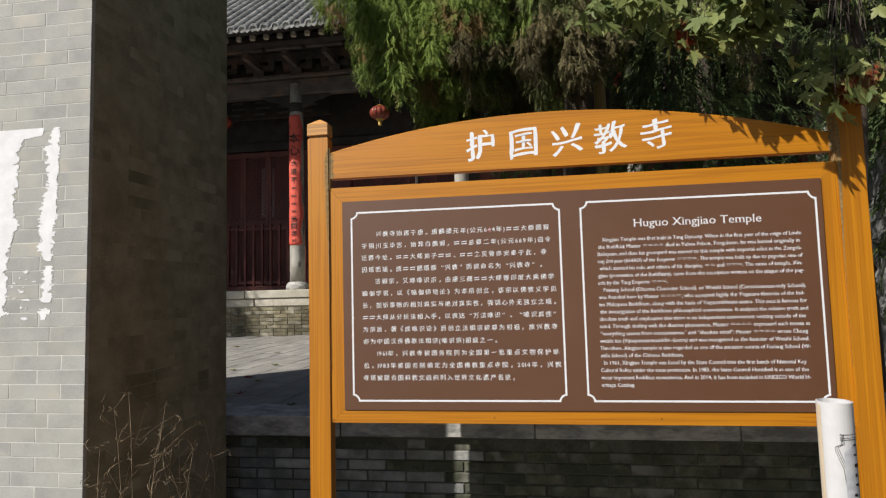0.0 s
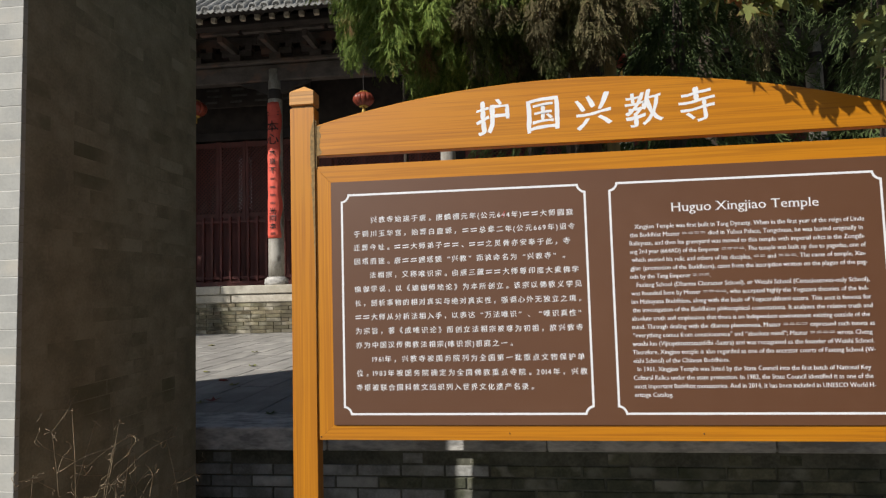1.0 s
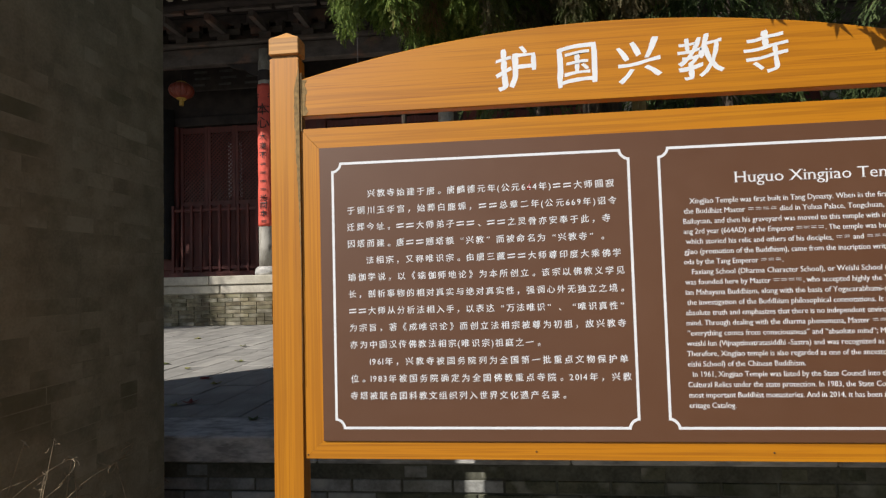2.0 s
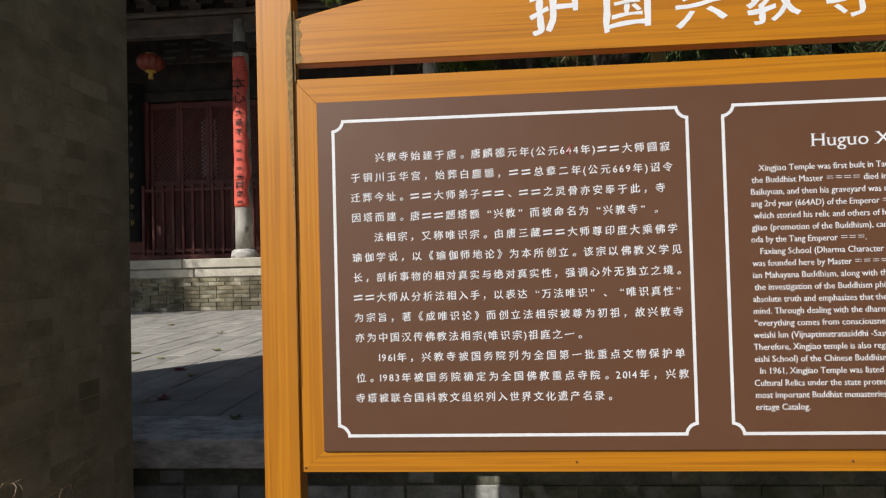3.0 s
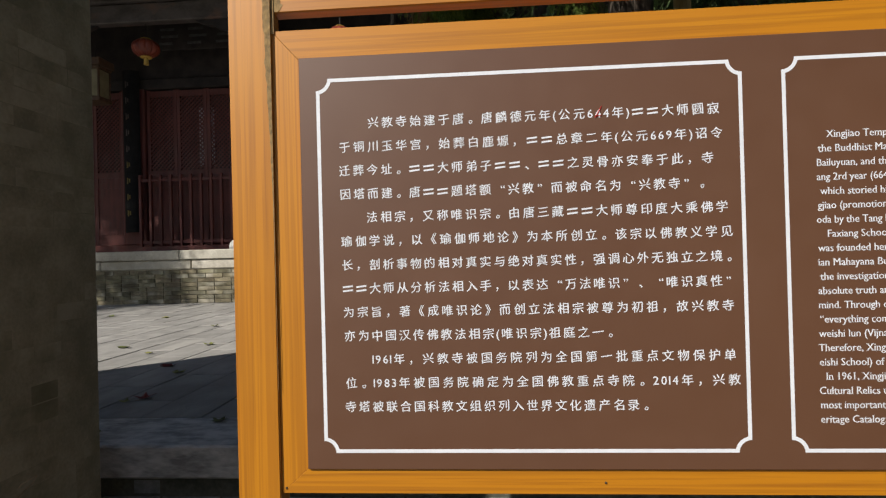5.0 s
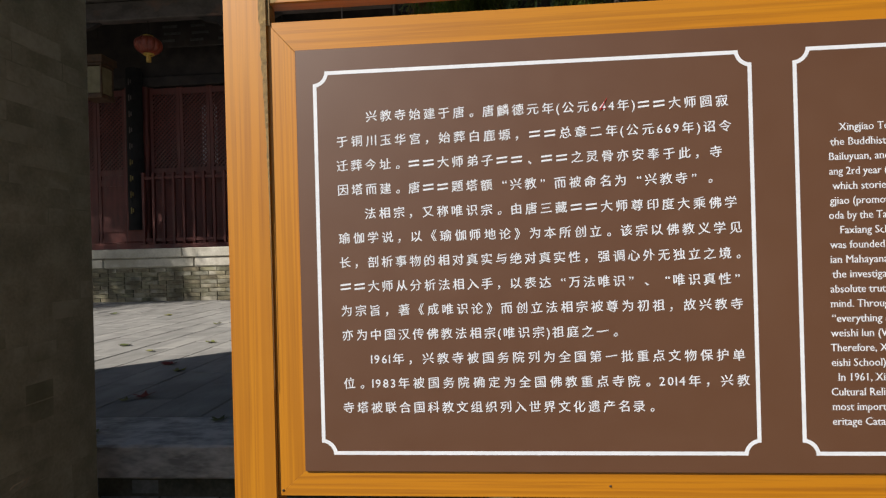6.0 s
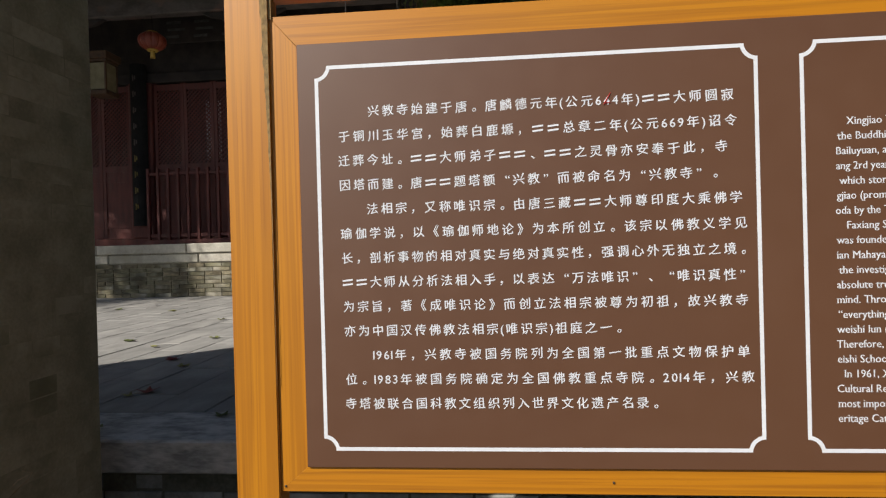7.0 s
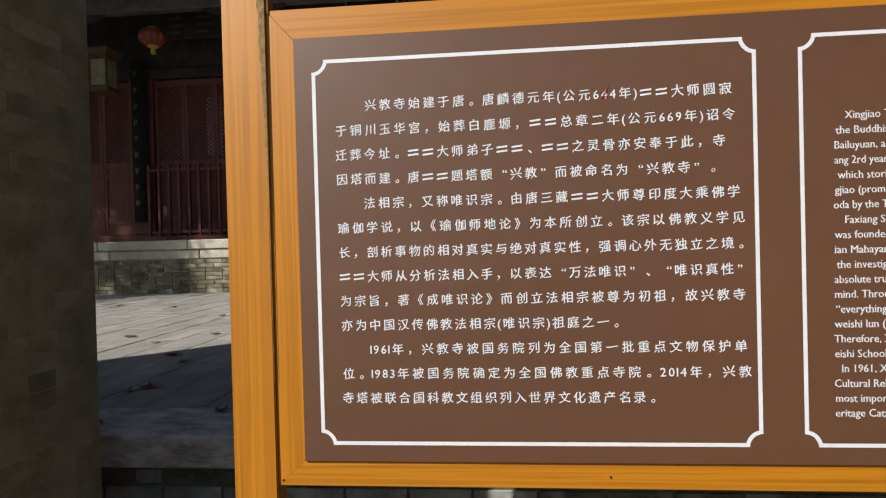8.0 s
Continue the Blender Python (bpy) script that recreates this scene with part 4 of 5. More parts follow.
DW, DZ0, DZ1 = 0.645, PZ + 0.175, 5.0
door = thing("lattice_door", "tall dark red wooden door leaf with a diamond lattice", "door", (0, 0, 0), "hall doors")
bm = box(0.004, 0.07, 0, 0.06, DZ0, DZ1)
box(DW - 0.07, DW - 0.004, 0, 0.06, DZ0, DZ1, bm=bm)
for z in (DZ0, 2.02, 2.98, 3.20, 4.86):
    box(0.07, DW - 0.07, 0.003, 0.057, z, z + 0.12, bm=bm)
part("leaf_frame", bm, HALL_WOOD, door)
part("lower_panel", box(0.068, DW - 0.068, 0.02, 0.04, 2.13, 2.99), HALL_WOOD, door)
part("middle_panel", box(0.068, DW - 0.068, 0.02, 0.04, 3.09, 3.21), HALL_WOOD, door)
part("bottom_panel", box(0.068, DW - 0.068, 0.02, 0.04, DZ0 + 0.1, 2.03), HALL_WOOD, door)
lv, lf = lattice_bars(DW - 0.14, 1.54, 0.088, 0.026, 0.03)
raw("lattice", [(a + 0.07, b + 0.004, c + 3.32) for a, b, c in lv], lf, HALL_WOOD, door)
starts = [-7.45 + DW * k for k in range(4)] + [-8.625 - DW * k for k in range(4)] + [-4.05 + DW * k for k in range(4)] + [-0.54 + DW * k for k in range(4)]
door.matrix_basis = pose(starts[0], WY + 0.01, 0)
for s in starts[1:]:
    copy_thing(door, pose(s, WY + 0.01, 0))

# added pale sheet: imitates the patch of light seen through one lattice
glint_pane = link("lattice_glint", box(-6.36, -6.04, WY + 0.075, WY + 0.08, 3.40, 4.62), PAPER)
tagged(glint_pane, "pale sheet standing in for a bright glint behind a door lattice", "paper")

# name board hung in the shade over the doors; its writing is past reading
plaque = thing("hall_plaque", "dark weathered name board with dull grey writing under the eaves", "board", (-5.75, 12.45, 5.72))
part("board_body", box(-1.35, 1.35, 0.0, 0.05, -0.08, 0.62, 0.01), DARK_WOOD, plaque)
for k in range(4):
    cx = -1.08 + 0.58 * k
    for dx, dz, w, h in ((0.0, 0.30, 0.30, 0.05), (0.02, 0.16, 0.36, 0.05), (-0.02, 0.02, 0.28, 0.05)):
        part("writing_bar", box(cx + dx, cx + dx + w, -0.008, 0.004, dz, dz + h, 0.003), FADED, plaque)
part("hanger", box(-0.9, -0.86, 0.01, 0.5, 0.5, 0.54), DARK_WOOD, plaque)
part("hanger", box(0.86, 0.9, 0.01, 0.5, 0.5, 0.54), DARK_WOOD, plaque)

# railing in front of the doors
railing = thing("wooden_railing", "dark red wooden railing fixed in front of the hall doors", "railing", (-7.50, WY - 0.22, PZ))
RW = 2.75
for z, t in ((1.44, 0.06), (0.17, 0.07)):
    part("rail", box(0, RW, -0.03, 0.03, z, z + t, 0.006), HALL_WOOD, railing)
part("foot_rail", box(-0.05, RW + 0.05, -0.06, 0.06, 0.0, 0.12, 0.008), HALL_WOOD, railing)
k = 0
while k * 0.213 < RW:
    part("baluster", box(k * 0.213, k * 0.213 + 0.055, -0.05, 0.02, 0.10, 1.58, 0.006), HALL_WOOD, railing)
    k += 1

# black couplet board with dull gold writing
board = thing("couplet_board", "long black lacquered board with dull gold writing", "board", (-7.70, WY - 0.16, PZ))
vs, fs = [], []
for i in range(9):
    a = radians(-70 + 140 * i / 8)
    for z in (0.42, 3.75):
        vs += [(0.19 * math.sin(a), -0.19 * math.cos(a) + 0.1, z), (0.165 * math.sin(a), -0.165 * math.cos(a) + 0.1, z)]
for i in range(8):
    b0 = i * 4
    fs += [(b0, b0 + 4, b0 + 6, b0 + 2), (b0 + 1, b0 + 3, b0 + 7, b0 + 5), (b0, b0 + 1, b0 + 5, b0 + 4), (b0 + 2, b0 + 6, b0 + 7, b0 + 3)]
fs += [(0, 2, 3, 1), (32, 33, 35, 34)]
raw("board_body", vs, fs, BLACK_BOARD, board)
part("wall_bracket", box(-0.05, 0.05, 0.06, 0.23, 0.9, 1.0), DARK_WOOD, board)
part("wall_bracket", box(-0.05, 0.05, 0.06, 0.23, 3.0, 3.1), DARK_WOOD, board)
for i in range(9):
    z = 0.75 + 0.33 * i
    part("gold_bar", box(-0.045, -0.022, -0.1, -0.085, z, z + 0.13, 0.004), GOLD if i < 4 else BEAM_WOOD, board)
    part("gold_bar", box(-0.005, 0.018, -0.1, -0.085, z + 0.03, z + 0.11, 0.004), GOLD if i < 4 else BEAM_WOOD, board)

# red paper couplet round the front column
couplet = thing("paper_couplet", "wrinkled red paper couplet with black writing pasted round a column", "couplet", (-4.8, CY, 2.55))
vs, fs = [], []
NA, NZ, HC = 14, 40, 2.75
for j in range(NZ + 1):
    z = HC * j / NZ
    ragged = 0.10 * noise.noise((z * 3, 1.7, 0))
    for i in range(NA + 1):
        a = radians(-62 + ragged * 60 + (124 + 30 * noise.noise((z * 2.3, 8.1, 2))) * i / NA)
        r = 0.162 + 0.012 * noise.noise((i * 0.5, z * 4.0, 3)) - 0.004 * z
        vs.append((r * math.sin(a), -r * math.cos(a), z + (0.03 * noise.noise((i * 0.9, 4, 4)) if j in (0, NZ) else 0)))
for j in range(NZ):
    for i in range(NA):
        b0 = j * (NA + 1) + i
        fs.append((b0, b0 + 1, b0 + NA + 2, b0 + NA + 1))
sheet = raw("paper_sheet", vs, fs, COUPLET, couplet, True)
mod = sheet.modifiers.new("thickness", "SOLIDIFY")
mod.thickness = 0.003
for i, (ch, z, s) in enumerate(((GLYPH_BAR, 2.52, 0.24), ("本", 2.25, 0.24), ("心", 1.99, 0.24), ("大", 1.72, 0.135), ("道", 1.54, 0.135), ("不", 1.36, 0.135), (GLYPH_BAR, 1.19, 0.11), (GLYPH_BAR, 1.02, 0.11), (GLYPH_BAR, 0.86, 0.11), (GLYPH_BAR, 0.70, 0.11), ("光", 0.54, 0.135), ("同", 0.39, 0.135), ("本", 0.24, 0.135), (GLYPH_BAR, 0.09, 0.11))):
    w = s * 0.5
    t = lettering(ch, -w, w, z, s, -0.19, INK, couplet, "character", bold=0.0018, centre=True)
    for v in t.data.vertices:
        v.co.y = -math.sqrt(max(0.176 ** 2 - v.co.x ** 2, 0)) - 0.003 + 0.004 * v.co.z


def round_lantern(at, size, label, cord):
    """A ribbed cloth lantern with gold collars, a tassel and its cord."""
    L = thing("red_lantern", label, "lantern", at, "round lanterns")
    bm = bmesh.new()
    n, rows = 48, 14
    rings = []
    for j in range(rows + 1):
        f = -0.46 + 0.92 * j / rows
        r0 = math.sqrt(max(0.25 - f * f, 0)) * 2
        ring = []
        for i in range(n):
            a = 2 * math.pi * i / n
            rr = size * 0.5 * r0 * (0.93 + 0.08 * abs(math.sin(a * 6)) ** 0.6)
            ring.append(bm.verts.new((rr * math.cos(a), rr * math.sin(a), f * size * 0.70)))
        rings.append(ring)
    for a, b in zip(rings, rings[1:]):
        for i in range(n):
            bm.faces.new((a[i], a[(i + 1) % n], b[(i + 1) % n], b[i]))
    part("shade", bm, LANTERN_RED, L)
    for z0, z1 in ((-0.36, -0.315), (0.315, 0.36)):
        part("collar", lathe([(size * 0.19, z0 * size), (size * 0.21, (z0 + z1) / 2 * size), (size * 0.19, z1 * size)], 24), LANTERN_GOLD, L, "gold collar")
    part("tassel", lathe([(size * 0.09, -size * 0.62), (size * 0.085, -size * 0.5), (size * 0.07, -size * 0.36)], 16), LANTERN_GOLD, L, "yellow tassel")
    raw("cord", *tube([(0, 0, 0.38 * size), (0, 0, cord)], [0.006, 0.006], 5), DARK_WOOD, L)
    return L


round_lantern((-6.53, CY, 5.31), 0.48, "faded red ribbed cloth lantern with yellow tassel under the eaves", 0.55)
round_lantern((-2.53, 9.75, 4.70), 0.36, "bright red ribbed cloth lantern hanging near the cypress", 1.66)

small = round_lantern((0.98, 6.07, 3.66), 0.15, "small orange-red lantern hanging in the dark conifers", 1.4)
small.scale = (0.75, 0.75, 1.5)

# square palace lamp
lamp = thing("palace_lamp", "square wooden palace lamp with yellowed panes hanging under the eaves", "lamp", (-7.74, CY + 0.35, 4.80))
for sx in (-1, 1):
    for sy in (-1, 1):
        part("corner_post", box(sx * 0.20 - 0.02, sx * 0.20 + 0.02, sy * 0.20 - 0.02, sy * 0.20 + 0.02, -0.34, 0.34, 0.004), LAMP_WOOD, lamp)
for z, e, h in ((-0.40, 0.24, 0.10), (0.32, 0.24, 0.06), (0.38, 0.28, 0.16)):
    part("lamp_tier", box(-e, e, -e, e, z, z + h, 0.012), LAMP_WOOD, lamp)
for sx, sy in ((1, 0), (-1, 0), (0, 1), (0, -1)):
    w, d = (0.006, 0.178) if sx else (0.178, 0.006)
    part("pane", box(sx * 0.195 - w, sx * 0.195 + w, sy * 0.195 - d, sy * 0.195 + d, -0.28, 0.30), LAMP_PANE, lamp, "yellowed pane")
raw("cord", *tube([(0, 0, 0.54), (0, 0, 1.78)], [0.008, 0.008], 5), DARK_WOOD, lamp)

lamp.scale = (0.8, 0.8, 0.85)

# ---- trees ----
def spray(length, droop, rnd):
    """One flat cypress spray: a drooping rib with forked scale leaves on both sides, as small blades."""
    vs, fs = [], []
    steps = max(5, int(length / 0.016))
    side = rnd.uniform(0.75, 1.2)
    p, d = Vector((0, 0, 0)), Vector((1, 0, rnd.uniform(-0.3, 0.3)))
    for i in range(steps):
        u = i / steps
        q = p + d.normalized() * (length / steps)
        d.z -= droop / steps
        w = length * 0.32 * side * (math.sin(math.pi * min(1, 0.15 + u * 0.9)) ** 0.8)
        for s in (-1, 1):
            tip = p + Vector((w * rnd.uniform(0.5, 1.0), s * w * rnd.uniform(0.3, 0.75), w * rnd.uniform(-0.5, 0.25)))
            mid = p.lerp(tip, 0.5)
            tip2 = mid + Vector((w * 0.45, s * w * 0.05, -0.05 * w))
            for a, b in ((p, tip), (mid, tip2)):
                e = (b - a).cross(Vector((0, 0, 1)))
                e = e.normalized() * 0.0024 if e.length > 1e-6 else Vector((0, 0.0024, 0))
                k = len(vs)
                m1 = a.lerp(b, 0.55)
                vs += [a, m1 - e, b, m1 + e]
                fs.append((k, k + 1, k + 2, k + 3))
        k = len(vs)
        vs += [p + Vector((0, -0.0025, 0)), q + Vector((0, -0.002, 0)), q + Vector((0, 0.002, 0)), p + Vector((0, 0.0025, 0))]
        fs.append((k, k + 1, k + 2, k + 3))
        p = q
    return np.array([v[:] for v in vs]), fs


def scatter(protos, places):
    """Copies of prototype blades at (matrix) places: vertices, corner indices and face sizes."""
    allv, corners, sizes, n = [], [], [], 0
    flat = [(v, np.array([a for q in f for a in q]), np.array([len(q) for q in f])) for v, f in protos]
    for i, m in places:
        v, idx, size = flat[i]
        M = np.array(m)
        allv.append(v @ M[:3, :3].T + M[:3, 3])
        corners.append(idx + n)
        sizes.append(size)
        n += len(v)
    return np.concatenate(allv), np.concatenate(corners), np.concatenate(sizes)


def foliage(name, verts, corners, sizes, material, parent):
    me = bpy.data.meshes.new(name)
    me.vertices.add(len(verts))
    me.vertices.foreach_set("co", verts.astype(np.float32).ravel())
    me.loops.add(len(corners))
    me.loops.foreach_set("vertex_index", corners.astype(np.int32))
    me.polygons.add(len(sizes))
    me.polygons.foreach_set("loop_start", (np.cumsum(sizes) - sizes).astype(np.int32))
    me.update(calc_edges=True)
    me.materials.append(material)
    ob = new(name, me)
    ob.parent = parent
    return ob


def hanging_boughs(rnd, boughs, density):
    """Places for sprays along drooping boughs: each bough runs from a root to a tip, thick at the root."""
    out = []
    for root, tip, width, prob in boughs:
        root, tip = Vector(root), Vector(tip)
        n = int((tip - root).length * density * prob)
        for _ in range(n):
            u = rnd.random() ** 0.8
            c = root.lerp(tip, u)
            w = width * (1.05 - 0.75 * u)
            a = rnd.uniform(0, 2 * math.pi)
            rr = w * math.sqrt(rnd.random())
            c = c + Vector((rr * math.cos(a), rr * math.sin(a), rnd.uniform(-0.05, 0.05)))
            out.append((c, a, u))
    return out


def at_angle(c, az, tilt, s, roll):
    return Matrix.Translation(c) @ Euler((roll, tilt, az), "XYZ").to_matrix().to_4x4() @ Matrix.Scale(s, 4)


rnd = random.Random(11)
protos = [spray(rnd.uniform(0.075, 0.13), rnd.uniform(0.3, 1.6), rnd) for _ in range(14)]
cypress = thing("cypress_tree", "old cypress with drooping green and brown sprays behind the sign", "tree", (0.5, 5.2, TZ))
vs, fs = join([tube([(0, 0, 0), (0.03, 0.02, 0.7), (-0.04, 0, 1.6), (0.02, 0.05, 3.0), (0, 0, 4.6), (0.05, 0, 6.0)], [0.22, 0.17, 0.15, 0.13, 0.10, 0.05], 12)])
raw("trunk", vs, fs, BARK, cypress, True)
boughs = []
CX, CYY, CZ = 0.5, 5.2, TZ
for k in range(64):
    tx = rnd.uniform(-1.15, 0.75)
    ty = rnd.uniform(3.35, 4.3) + max(0, tx) * 0.5
    low = 2.62 + max(0, (-0.75 - tx)) * 0.9 + max(0, tx - 0.25) * 0.55 + (ty - 3.35) * 0.30
    tz = low + abs(rnd.gauss(0, 0.32))
    boughs.append(((tx + rnd.uniform(-0.1, 0.15), ty + rnd.uniform(0.1, 0.4), tz + rnd.uniform(0.5, 0.9)), (tx, ty, tz), rnd.uniform(0.10, 0.19), 1.0))
for k in range(70):
    tx, ty = rnd.uniform(-2.0, 2.1), rnd.uniform(4.3, 6.2)
    tz = rnd.uniform(2.9, 4.6) + abs(tx - 0.5) * 0.25
    boughs.append(((tx, ty + 0.2, tz + 0.8), (tx, ty, tz), rnd.uniform(0.2, 0.34), 0.8))
for k in range(12):
    tx, ty = rnd.uniform(-0.85, 0.1), rnd.uniform(4.3, 4.9)
    boughs.append(((tx, ty + 0.2, 3.6), (tx, ty, rnd.uniform(2.62, 2.95)), rnd.uniform(0.14, 0.22), 0.8))
limbs = []
for k in range(26):
    b = boughs[k * 4]
    limbs.append(tube([(0, 0, 3.0 + 0.08 * k - 0.7), ((b[0][0] - CX) * 0.6, (b[0][1] - CYY) * 0.6, b[0][2] - CZ + 0.35), (b[0][0] - CX, b[0][1] - CYY, b[0][2] - CZ), (b[1][0] - CX, b[1][1] - CYY, b[1][2] - CZ + 0.1)], [0.05, 0.03, 0.016, 0.004], 6))
raw("branchwork", *join(limbs), BARK, cypress, True)
green, dry = [], []
for c, a, u in hanging_boughs(rnd, boughs, 430):
    tilt = rnd.uniform(0.4, 1.35)
    withered = noise.noise((c.x * 2.6, c.y * 1.2, c.z * 2.2)) + 0.55 * min(1.0, max(-0.6, c.x + 0.45)) > 0.24
    (dry if withered else green).append((rnd.randrange(14), at_angle(c - Vector((CX, CYY, CZ)), a + rnd.uniform(-0.6, 0.6), tilt, rnd.uniform(0.7, 1.25), rnd.uniform(-0.6, 0.6))))
foliage("crown", *scatter(protos, green), CYPRESS, cypress)
tagged(foliage("dry_sprays", *scatter(protos, dry), CYPRESS_DRY, cypress), "brown withered sprays")


def conifer(at, height, radius, seed, label, low=0.5, many=1.0, stem=0.16):
    """A dense dark conifer of drooping layers that starts low."""
    r2 = random.Random(seed)
    T = thing("conifer", label, "tree", at, "background conifers")
    raw("trunk", *tube([(0, 0, 0), (0, 0, height * 0.5), (0.05, 0, height)], [stem, stem * 0.62, 0.02], 10), BARK, T, True)
    pl = []
    for _ in range(int(900 * many * radius * height / 5)):
        f = r2.random() ** 0.8
        z = low + f * (height - low)
        rr = radius * (1 - 0.75 * f) * math.sqrt(r2.uniform(0.25, 1.0)) * (1 + 0.25 * math.sin(z * 5 + seed))
        a = r2.uniform(0, 2 * math.pi)
        pl.append((r2.randrange(14), at_angle(Vector((rr * math.cos(a), rr * math.sin(a), z)), a + r2.uniform(-0.5, 0.5), r2.uniform(0.2, 1.0), r2.uniform(2.2, 3.8), r2.uniform(-0.5, 0.5))))
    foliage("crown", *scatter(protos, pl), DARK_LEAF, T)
    return T


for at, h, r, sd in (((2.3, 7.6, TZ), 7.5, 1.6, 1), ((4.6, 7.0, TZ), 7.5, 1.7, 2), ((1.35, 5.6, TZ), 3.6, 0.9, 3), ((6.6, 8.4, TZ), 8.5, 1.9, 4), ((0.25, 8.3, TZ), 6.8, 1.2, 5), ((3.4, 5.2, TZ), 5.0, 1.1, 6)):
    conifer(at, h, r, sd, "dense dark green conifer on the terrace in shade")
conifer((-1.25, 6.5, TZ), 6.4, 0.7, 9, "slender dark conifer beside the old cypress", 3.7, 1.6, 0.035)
# out of view, added so its shadow covers the doors and railing
conifer((-12.9, 6.7, TZ), 10.8, 3.1, 12, "unseen tall conifer added to keep the sun off the hall doors", 4.6, 1.3)
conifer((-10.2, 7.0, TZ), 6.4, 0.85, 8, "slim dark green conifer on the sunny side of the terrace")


def maple_leaf(rnd):
    """A five-lobed leaf with its stalk, folded a little along the middle."""
    lobes = [(-115, 0.42), (-58, 0.78), (0, 1.0), (58, 0.78), (115, 0.42)]
    rim = [(0.0, -0.08)]
    for i, (a, l) in enumerate(lobes):
        a = radians(a + rnd.uniform(-6, 6))
        l *= rnd.uniform(0.9, 1.08)
        for da, f in ((-25, 0.56), (-13, 0.76), (-5, 0.88), (0, 1.08), (5, 0.88), (13, 0.76), (25, 0.56)):
            rim.append((l * f * math.sin(a + radians(da)), l * f * math.cos(a + radians(da))))
        if i < 4:
            b = radians((lobes[i][0] + lobes[i + 1][0]) / 2)
            rim.append((0.38 * math.sin(b), 0.38 * math.cos(b)))
    fold, curl = rnd.uniform(0.05, 0.35), rnd.uniform(0.1, 0.5)
    vs = [(0, 0, 0)] + [(px, py, fold * abs(px) - curl * (px * px + py * py) * 0.6) for px, py in rim]
    n = len(rim)
    fs = [(0, 1 + i, 1 + (i + 1) % n) for i in range(n)]
    k = len(vs)
    vs += [(-0.012, -0.06, 0), (0.012, -0.06, 0), (0.01, -0.75, 0.12), (-0.01, -0.75, 0.12)]
    fs.append((k, k + 1, k + 2, k + 3))
    return np.array(vs), fs


rnd = random.Random(5)
leaf_protos = [maple_leaf(rnd) for _ in range(10)]
maple = thing("maple_tree", "young maple with green and reddening leaves overhanging the sign", "tree", (2.42, 4.6, TZ))
MB = Vector((2.42, 4.6, TZ))
trunk_pts = [(0, 0, 0), (-0.02, 0, 1.2), (0.02, -0.05, 2.2), (0.0, -0.1, 3.2), (0.05, -0.1, 4.4)]
raw("trunk", *tube(trunk_pts, [0.075, 0.06, 0.055, 0.045, 0.02], 10), BARK, maple, True)
twigs, leaf_places = [], []
CLUSTERS = ((11, (0.33, 0.70), (2.68, 2.92), (0.45, 0.50), 13), (15, (0.68, 1.06), (2.60, 2.74), (0.42, 0.48), 13), (5, (0.93, 1.08), (2.62, 2.74), (0.415, 0.44), 11),
            (12, (1.32, 1.62), (2.62, 2.78), (0.30, 0.345), 12), (13, (0.90, 1.12), (2.40, 2.50), (0.50, 0.64), 14), (7, (1.6, 2.7), (3.3, 4.2), (0.36, 0.56), 12))
for many, xs, ys, rise, leaves in CLUSTERS:
    for k in range(many):
        ty = rnd.uniform(*ys)
        tip = Vector((rnd.uniform(*xs), ty, 1.5 + ty * rnd.uniform(*rise)))
        root = Vector((2.42 + rnd.uniform(-0.05, 0.05), 4.5, rnd.uniform(3.3, 4.4)))
        mid = root.lerp(tip, 0.55) + Vector((0, 0, rnd.uniform(0.2, 0.45)))
        twigs.append(tube([root - MB, mid - MB, tip + Vector((0.02, 0.03, 0.12)) - MB, tip - MB], [0.007, 0.004, 0.002, 0.001], 5))
        for _ in range(leaves):
            u = 1 - 0.2 * rnd.random() ** 1.5
            c = mid.lerp(tip, u) + Vector((rnd.gauss(0, 0.07), rnd.gauss(0, 0.045), rnd.gauss(0.0, 0.045)))
            e = Euler((rnd.uniform(-2.5, -1.2), rnd.uniform(-0.5, 0.5), rnd.uniform(-1.2, 1.5)), "XYZ")
            leaf_places.append((rnd.randrange(10), Matrix.Translation(c - MB) @ e.to_matrix().to_4x4() @ Matrix.Scale(rnd.uniform(0.055, 0.088), 4)))
raw("branchwork", *join(twigs), BARK, maple, True)
foliage("crown", *scatter(leaf_protos, leaf_places), MAPLE, maple)

# bare pole standing on the terrace in the shade of the trees
pole = link("bare_pole", lathe([(0.048, 0), (0.046, 1.2), (0.044, 2.38), (0.034, 2.42), (0.02, 2.425)], 14), POLE)
pole.matrix_world = pose(0.6, 4.6, TZ)
tagged(pole, "upright yellowish bare wooden pole on the terrace", "pole")

# rock face by the terrace, beyond the sign
bm = bmesh.new()
bmesh.ops.create_cube(bm, size=1, matrix=Matrix.Translation((4.6, 5.9, 1.7)) @ Matrix.Diagonal((2.4, 0.8, 2.0, 1)))
bmesh.ops.subdivide_edges(bm, edges=bm.edges[:], cuts=14, use_grid_fill=True)
for v in bm.verts:
    if v.co.z > 0.75:
        nn = noise.noise_vector(v.co * 1.7) * 0.12 + noise.noise_vector(v.co * 5.0) * 0.05
        v.co += nn
tagged(link("rockery", bm, ROCK), "rough grey garden rock standing on the terrace", "rock")

# ---- dry weeds at the foot of the gate wall ----
rnd = random.Random(21)


